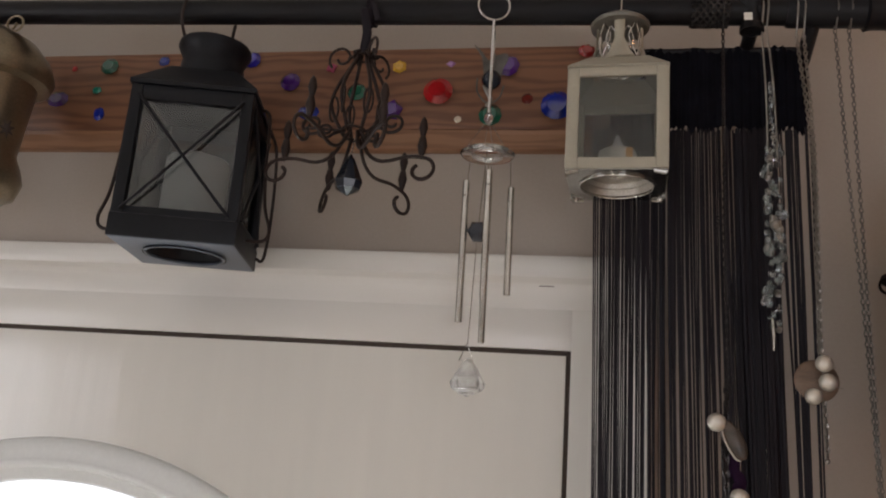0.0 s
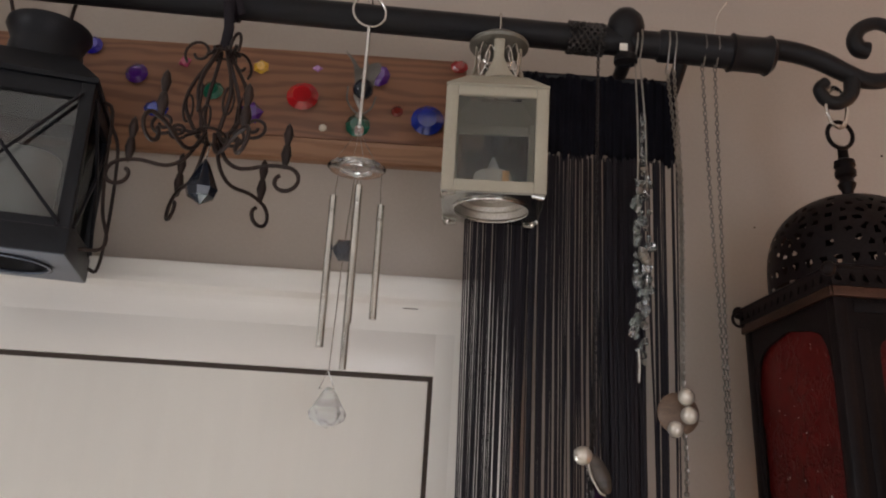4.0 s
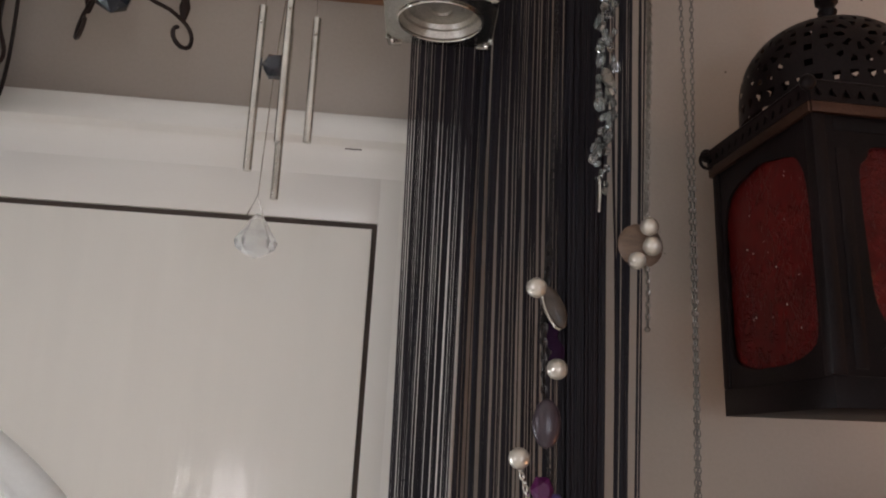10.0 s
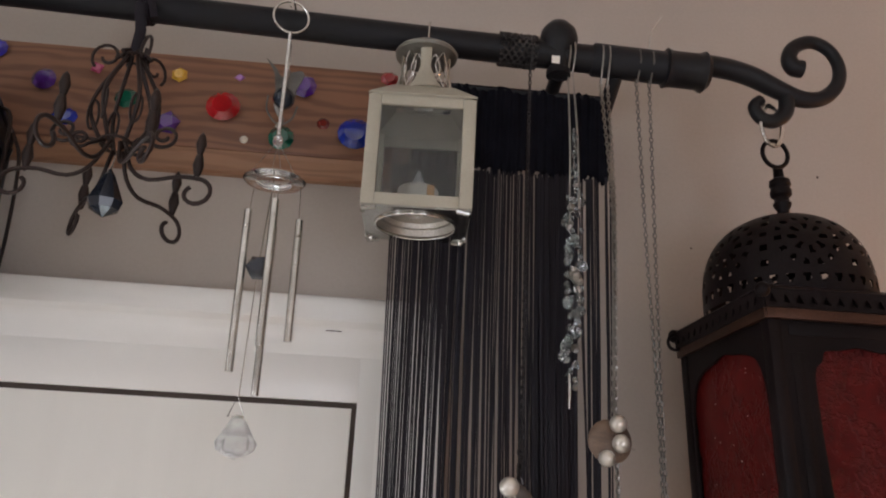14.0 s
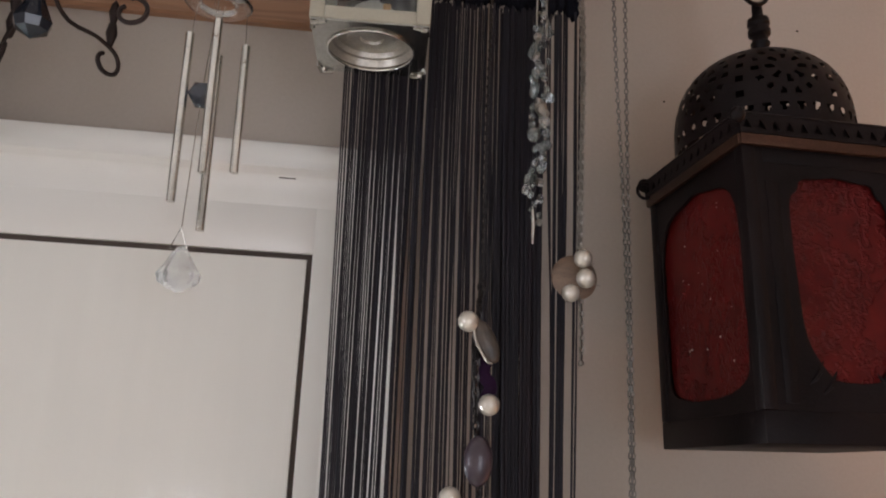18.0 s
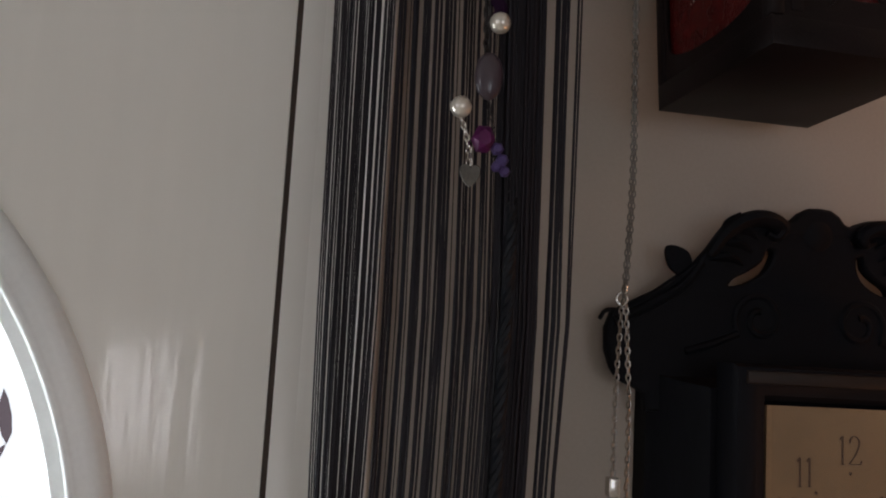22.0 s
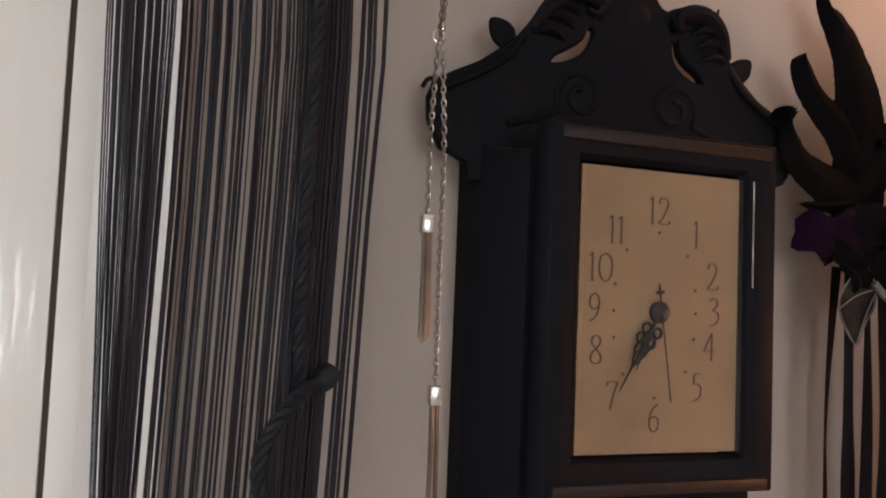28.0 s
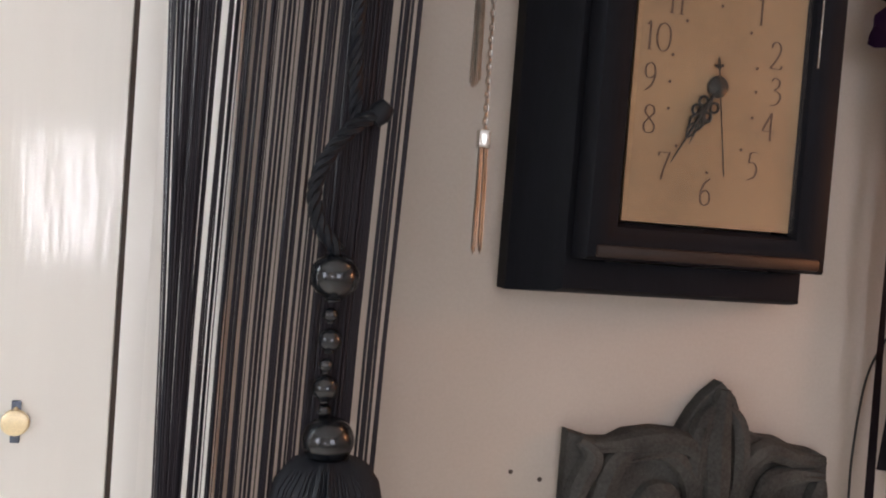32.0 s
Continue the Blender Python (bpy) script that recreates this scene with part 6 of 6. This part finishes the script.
for s in (-1, 1):
    lobe = smooth_line([(CK + s * 0.128, -0.042, 1.664), (CK + s * 0.112, -0.046, 1.694), (CK + s * 0.090, -0.049, 1.711), (CK + s * 0.066, -0.050, 1.713), (CK + s * 0.050, -0.049, 1.703), (CK + s * 0.055, -0.048, 1.692), (CK + s * 0.066, -0.047, 1.696)], 5)
    part("acanthus_lobe", lean(tube(B(), lobe, [0.004 + 0.0065 * math.sin(math.pi * min(1, (k + 3) / len(lobe))) for k in range(len(lobe))], 8)), CLOCKB, ck)
    for q, (x0, z0, x1, z1) in enumerate(((0.128, 1.660, 0.086, 1.655), (0.120, 1.680, 0.078, 1.672), (0.108, 1.696, 0.072, 1.688))):
        part("acanthus_leaf", lean(tube(B(), smooth_line([(CK + s * x0, -0.042, z0), (CK + s * (x0 + x1) / 2, -0.0465, (z0 + z1) / 2 + 0.006), (CK + s * x1, -0.042, z1)], 5), [0.0015, 0.003, 0.0045, 0.0052, 0.0055, 0.0055, 0.005, 0.0042, 0.0032, 0.002, 0.001], 8)), CLOCKB, ck)
    sweep = smooth_line([(CK + s * 0.232, -0.044, 1.580), (CK + s * 0.19, -0.045, 1.602), (CK + s * 0.155, -0.046, 1.625), (CK + s * 0.135, -0.045, 1.650)], 6)
    part("edge_moulding", tube(B(), sweep, 0.0055, 8), CLOCKB, ck)
    spiral = [(CK + s * (0.062 + 0.030 * math.cos(t) * (1 - t / 11)), -0.043, 1.592 + 0.030 * math.sin(t) * (1 - t / 11)) for t in np.linspace(-0.6, 8.0, 40)]
    spiral = [(x, y + 0.003, z) for x, y, z in spiral]
    part("scroll_relief", tube(B(), [(CK + s * 0.150, -0.041, 1.552), (CK + s * 0.118, -0.042, 1.562)] + spiral, 0.0048, 8), CLOCKB, ck)
    lt = plate([curve2([(s * 0.012, 0.014), (s * -0.006, 0.012), (s * -0.014, 0.002), (s * -0.012, -0.016), (s * 0.002, -0.012), (s * 0.011, -0.002)], 4)], 0.007, 0.002)
    part("leaf_tip", turned(lt, Matrix.Translation((CK + s * 0.159, -0.034, 1.651))), CLOCKB, ck)
    part("thorn", lean(tube(B(), smooth_line([(CK + s * 0.112, -0.036, 1.688), (CK + s * 0.110, -0.036, 1.708), (CK + s * (0.094 if s < 0 else 0.111), -0.036, 1.721 if s < 0 else 1.730)], 4), [0.0040 - 0.0003 * i for i in range(9)], 6)), CLOCKB, ck)
    part("side_volute", ring(B(), (CK + s * 0.217, -0.034, 1.553), 0.013, 0.006, "y", 20), CLOCKB, ck)
    part("tail_curl", tube(B(), smooth_line([(CK + s * 0.215, -0.034, 1.592), (CK + s * 0.238, -0.034, 1.592), (CK + s * 0.246, -0.034, 1.582)], 4), 0.0025, 6), CLOCKB, ck)
part("centre_boss", turned(ball(B(), (0, 0, 0), 0.024, (1, 0.42, 1), 18), Matrix.Translation((CK, -0.050, 1.694))), CLOCKB, ck)

# ---- feather and ribbon wall decoration ----
fd = thing("feather_decoration", (0.92, -0.03, 1.35), "black feather wall decoration with purple flower and ribbons", "wall decoration")
def feather(spine, widths, y, seed):
    """A feather blade with a ragged edge, bent along its spine."""
    rr = random.Random(seed)
    pts = smooth_line([(x, y, z) for x, z in spine], 9)
    n = len(pts)
    ws = np.interp(np.linspace(0, 1, n), np.linspace(0, 1, len(widths)), widths)
    bm = B()
    rows = []
    for i, p in enumerate(pts):
        d = (pts[min(n - 1, i + 1)] - pts[max(0, i - 1)]).normalized()
        s = Vector((d.z, 0, -d.x))
        w = ws[i]
        rows.append([bm.verts.new(p + s * w * k * (1 + rr.uniform(-0.035, 0.035)) + Vector((0, dy, 0))) for k, dy in ((-1, 0.004), (-0.45, -0.004), (0, -0.008), (0.45, -0.004), (1, 0.004))])
    for a, b in zip(rows, rows[1:]):
        for k in range(4):
            bm.faces.new((a[k], a[k + 1], b[k + 1], b[k]))
    bmesh.ops.solidify(bm, geom=bm.faces, thickness=0.0015)
    return bm
part("feather", feather([(0.930, 1.47), (0.931, 1.55), (0.931, 1.615), (0.925, 1.655), (0.910, 1.695), (0.884, 1.728)], [0.044, 0.044, 0.043, 0.042, 0.038, 0.031, 0.023, 0.006], -0.046, 1), FEATHER, fd)
part("feather", feather([(0.925, 1.60), (0.912, 1.680), (0.888, 1.724), (0.866, 1.750), (0.853, 1.797)], [0.030, 0.030, 0.025, 0.019, 0.009, 0.0006], -0.050, 6), FEATHER, fd)
part("feather", feather([(0.915, 1.545), (0.886, 1.593), (0.856, 1.620), (0.836, 1.645), (0.827, 1.668), (0.825, 1.680)], [0.026, 0.025, 0.024, 0.023, 0.021, 0.020, 0.0195, 0.0185, 0.0165, 0.012, 0.001], -0.054, 2), FEATHER, fd)
part("feather", feather([(0.905, 1.505), (0.862, 1.522), (0.824, 1.544), (0.807, 1.574), (0.800, 1.602)], [0.030, 0.028, 0.025, 0.022, 0.019, 0.016, 0.010, 0.002], -0.058, 3), FEATHER, fd)
part("feather", feather([(0.820, 1.494), (0.850, 1.493), (0.900, 1.500)], [0.0008, 0.007, 0.012], -0.060, 7), FEATHER, fd)
for k in range(9):
    a = radians(50 + 14 * k)
    part("barb", feather(((0.800, 1.588), (0.800 + 0.013 * math.cos(a), 1.592 + 0.011 * math.sin(a)), (0.800 + 0.024 * math.cos(a), 1.592 + 0.019 * math.sin(a))), (0.0034, 0.0028, 0.0004), -0.057, 20 + k), FEATHER, fd)
part("feather", feather([(0.885, 1.475), (0.92, 1.51), (0.950, 1.54), (0.968, 1.585)], [0.02, 0.03, 0.026, 0.008], -0.052, 4), FEATHER, fd)
for k, (sp, wd) in enumerate(((((0.955, 1.585), (0.974, 1.606), (0.989, 1.626)), (0.010, 0.007, 0.0006)), (((0.955, 1.580), (0.978, 1.586), (0.994, 1.590)), (0.012, 0.010, 0.006)))):
    part("barb", feather(sp, wd, -0.05, 9 + k), FEATHER, fd)
for k, (x, z, r, a) in enumerate(((0.853, 1.453, 0.034, 24), (0.888, 1.462, 0.036, -20), (0.925, 1.468, 0.040, 10), (0.965, 1.470, 0.042, -10), (1.006, 1.474, 0.042, 12), (0.893, 1.425, 0.032, 50), (0.940, 1.425, 0.036, -30), (0.985, 1.430, 0.036, 15), (0.884, 1.405, 0.022, 70))):
    pet = B()
    g = [[pet.verts.new((r * u * (1 - 0.25 * v * v) * 1.1, -0.012 * math.cos(2.2 * u) + 0.004 * math.sin(5 * v + k), r * 0.75 * v * (1 + 0.12 * math.sin(6 * u + k)))) for u in np.linspace(-1, 1, 9)] for v in np.linspace(-1, 1, 7)]
    for a1, b1 in zip(g, g[1:]):
        for i in range(8):
            pet.faces.new((a1[i], a1[i + 1], b1[i + 1], b1[i]))
    bmesh.ops.solidify(pet, geom=pet.faces, thickness=0.0015)
    part("petal", turned(pet, Matrix.Translation((x, -0.060 - 0.003 * k, z)) @ Euler((0, radians(a), 0)).to_matrix().to_4x4()), PURPLE if k in (0, 1, 4, 7) else FEATHER, fd, "crumpled dark purple petal" if k in (0, 1, 4, 7) else "")
# silver winged filigree
fil = B()
for s, ox in ((-1, 0.040),):
    base = Vector((0.918 + ox, -0.088, 1.398))
    tips = [(-0.022 * s, -0.015), (-0.026 * s, -0.045), (-0.012 * s, -0.062), (0.006 * s, -0.05)]
    top = base + Vector((0.008 * s, 0, 0.004))
    for i, (dx, dz) in enumerate(tips):
        tube(fil, smooth_line([top, top + Vector((dx * 0.7, -0.004, dz * 0.35)), top + Vector((dx, 0, dz))], 5), 0.0016, 6)
    for (ax, az), (bx, bz) in zip(tips, tips[1:]):
        m2 = top + Vector(((ax + bx) * 0.42, 0, (az + bz) * 0.42))
        tube(fil, smooth_line([top + Vector((ax, 0, az)), m2, top + Vector((bx, 0, bz))], 5), 0.0013, 6)
tube(fil, smooth_line([(0.906, -0.09, 1.400), (0.916, -0.094, 1.388), (0.930, -0.094, 1.381), (0.950, -0.09, 1.396)], 5), 0.005, 8)
part("bat_brooch", fil, PEWTER, fd, "tarnished silver bat-wing brooch")
hub = (0.913, 1.394)
rimp = [(0.899, 1.417), (0.877, 1.409), (0.859, 1.389), (0.854, 1.368), (0.865, 1.344), (0.882, 1.326), (0.895, 1.352), (0.908, 1.371)]
wm = plate([curve2([hub] + rimp, 3)], 0.0008)
bmesh.ops.transform(wm, verts=wm.verts, matrix=Matrix.Translation((0, -0.0865, 0)))
wing = part("bat_wing", wm, LACE, fd, "grey filigree wing of the brooch", flat=True)
wr = B()
edge = smooth_line([(x, -0.088, z) for x, z in [hub] + rimp + [hub]], 5)
tube(wr, edge, 0.0012, 6)
part("wing_rim", wr, PEWTER, wing)
for x, z in rimp[1:7:2]:
    part("wing_rib", tube(B(), smooth_line([(hub[0], -0.089, hub[1]), ((hub[0] + x) / 2 - 0.003, -0.090, (hub[1] + z) / 2 + 0.004), (x, -0.088, z)], 5), 0.0011, 6), PEWTER, wing)
for k, (x0, x1, x2, z2, w) in enumerate(((0.880, 0.870, 0.884, 0.84, 0.008), (0.908, 0.906, 0.900, 0.93, 0.009), (0.930, 0.929, 0.936, 0.95, 0.009), (0.960, 0.964, 0.956, 0.90, 0.015), (0.900, 0.892, 0.912, 0.82, 0.006))):
    rb = B()
    line = smooth_line([(x0, -0.058, 1.42), (x1, -0.054 - 0.003 * k, 1.25), (x1 + 0.004, -0.05 - 0.002 * k, 1.12), (x2, -0.045, z2)], 7)
    rows = [[rb.verts.new(p + Vector((w * u * math.cos(0.7 * math.sin(4 * i / len(line) + k)), w * u * 0.5 * math.sin(0.15 * i + k), 0))) for u in (-1, 0, 1)] for i, p in enumerate(line)]
    for a1, b1 in zip(rows, rows[1:]):
        for i in range(2):
            rb.faces.new((a1[i], a1[i + 1], b1[i + 1], b1[i]))
    bmesh.ops.solidify(rb, geom=rb.faces, thickness=0.0008)
    part("ribbon", rb, RIBBON, fd, "hanging black satin ribbon")

# ---- carved wooden wall plaque ----
cp = thing("carved_plaque", (0.66, 0, 0.78), "grey-green carved wooden leaf plaque on the wall", "wall carving")
PC = 0.670
PZ = -0.007
ol = [(-0.178, 0.971), (-0.15, 0.963), (-0.125, 0.963), (-0.105, 0.973), (-0.07, 0.977), (-0.034, 0.974), (-0.019, 1.000), (-0.004, 1.018), (0.014, 1.032), (0.032, 1.016), (0.040, 0.998), (0.046, 0.978), (0.075, 0.968), (0.10, 0.966), (0.12, 0.956), (0.15, 0.952), (0.168, 0.944), (0.170, 0.918), (0.160, 0.905), (0.168, 0.88), (0.168, 0.79), (-0.178, 0.79)]
part("back_panel", turned(plate([[(PC + x * 0.985, z + PZ) for x, z in ol]], 0.022, 0.003), Matrix.Identity(4)), CARVED, cp)
def carved_leaf(bm, pts, w, y=-0.026):
    line = smooth_line([(PC + max(-0.166, min(0.158, x * 0.985)), y, z + PZ) for x, z in pts], 6)
    n = len(line)
    return tube(bm, line, [w * (0.25 + math.sin(math.pi * min(1, (i + 1) / n) * 0.9)) for i in range(n)], 8, 0.95)
for pts, w in ((((-0.172, 0.80), (-0.168, 0.90), (-0.150, 0.945), (-0.172, 0.966)), 0.012), (((-0.14, 0.80), (-0.140, 0.88), (-0.125, 0.935), (-0.10, 0.955)), 0.014), (((-0.16, 0.957), (-0.11, 0.962), (-0.06, 0.967), (-0.02, 0.955), (0.0, 0.91)), 0.012), (((-0.11, 0.945), (-0.06, 0.952), (-0.03, 0.93), (-0.015, 0.88)), 0.010), (((0.012, 0.82), (0.012, 0.90), (0.008, 0.97), (0.014, 1.028)), 0.016), (((-0.01, 0.86), (-0.018, 0.93), (-0.012, 0.985), (0.008, 1.01)), 0.011), (((0.036, 0.86), (0.042, 0.93), (0.038, 0.98), (0.022, 1.008)), 0.011), (((0.165, 0.945), (0.12, 0.945), (0.08, 0.955), (0.05, 0.935), (0.03, 0.89)), 0.012), (((0.165, 0.925), (0.12, 0.925), (0.085, 0.915), (0.07, 0.87)), 0.011), (((0.15, 0.80), (0.15, 0.86), (0.155, 0.90), (0.165, 0.92)), 0.012), (((-0.09, 0.80), (-0.095, 0.86), (-0.075, 0.905), (-0.045, 0.90), (-0.05, 0.87)), 0.010), (((0.10, 0.80), (0.10, 0.85), (0.085, 0.89), (0.06, 0.89)), 0.010)):
    part("leaf_carving", carved_leaf(B(), pts, w), CARVED, cp)
    for side, dy in ((-0.8, 0.0), (0.75, -0.002)):
        vein = [(x + side * w * (0.35 + 0.5 * k / len(pts)), z - 0.35 * side * w) for k, (x, z) in enumerate(pts)]
        part("carved_vein", carved_leaf(B(), vein[:-1] + [((vein[-1][0] + vein[-2][0]) / 2, (vein[-1][1] + vein[-2][1]) / 2)], w * 0.38, -0.031 + dy), CARVED, cp)

# ---- amber lamp beside the decoration ----
al = thing("amber_lamp", (1.10, -0.11, 0.9), "glowing amber glass lamp beside the feather decoration", "lamp")
part("glass", lathe(B(), [(0.0, 1.0), (0.085, 1.0), (0.108, 1.05), (0.116, 1.15), (0.114, 1.25), (0.104, 1.36), (0.080, 1.41), (0.04, 1.42), (0, 1.42)], 36, Matrix.Translation((1.105, -0.14, 0))), AMBER, al, "glowing amber glass body")
part("shade", lathe(B(), [(0.122, 1.425), (0.116, 1.50), (0.098, 1.575), (0.090, 1.578), (0.110, 1.50), (0.117, 1.425), (0.122, 1.425)], 36, Matrix.Translation((1.105, -0.14, 0)), 1.0, False), mat("amber_paper_shade", (0.50, 0.29, 0.11), 0.6, trans=0.0), al, "amber paper shade")
part("foot", lathe(B(), [(0.07, 0.9), (0.07, 0.92), (0.03, 0.94), (0.03, 1.0), (0, 1.0)], 24, Matrix.Translation((1.105, -0.14, 0))), LANT, al)
solid("shelf", box(B(), 1.02, 1.4, -0.24, 0.0, 0.875, 0.9, 0.002), CLOCKW, "dark wooden wall shelf under the lamp", "shelf")
cb = thing("power_cable", (0.88, -0.006, 0.9), "thin black cable hanging down the wall", "cable")
part("cord", tube(B(), smooth_line([(0.925, -0.01, 1.10), (0.902, -0.006, 1.05), (0.893, -0.005, 1.00), (0.888, -0.005, 0.93), (0.889, -0.005, 0.86), (0.886, -0.005, 0.7)], 6), 0.0016, 6), CABLE, cb)
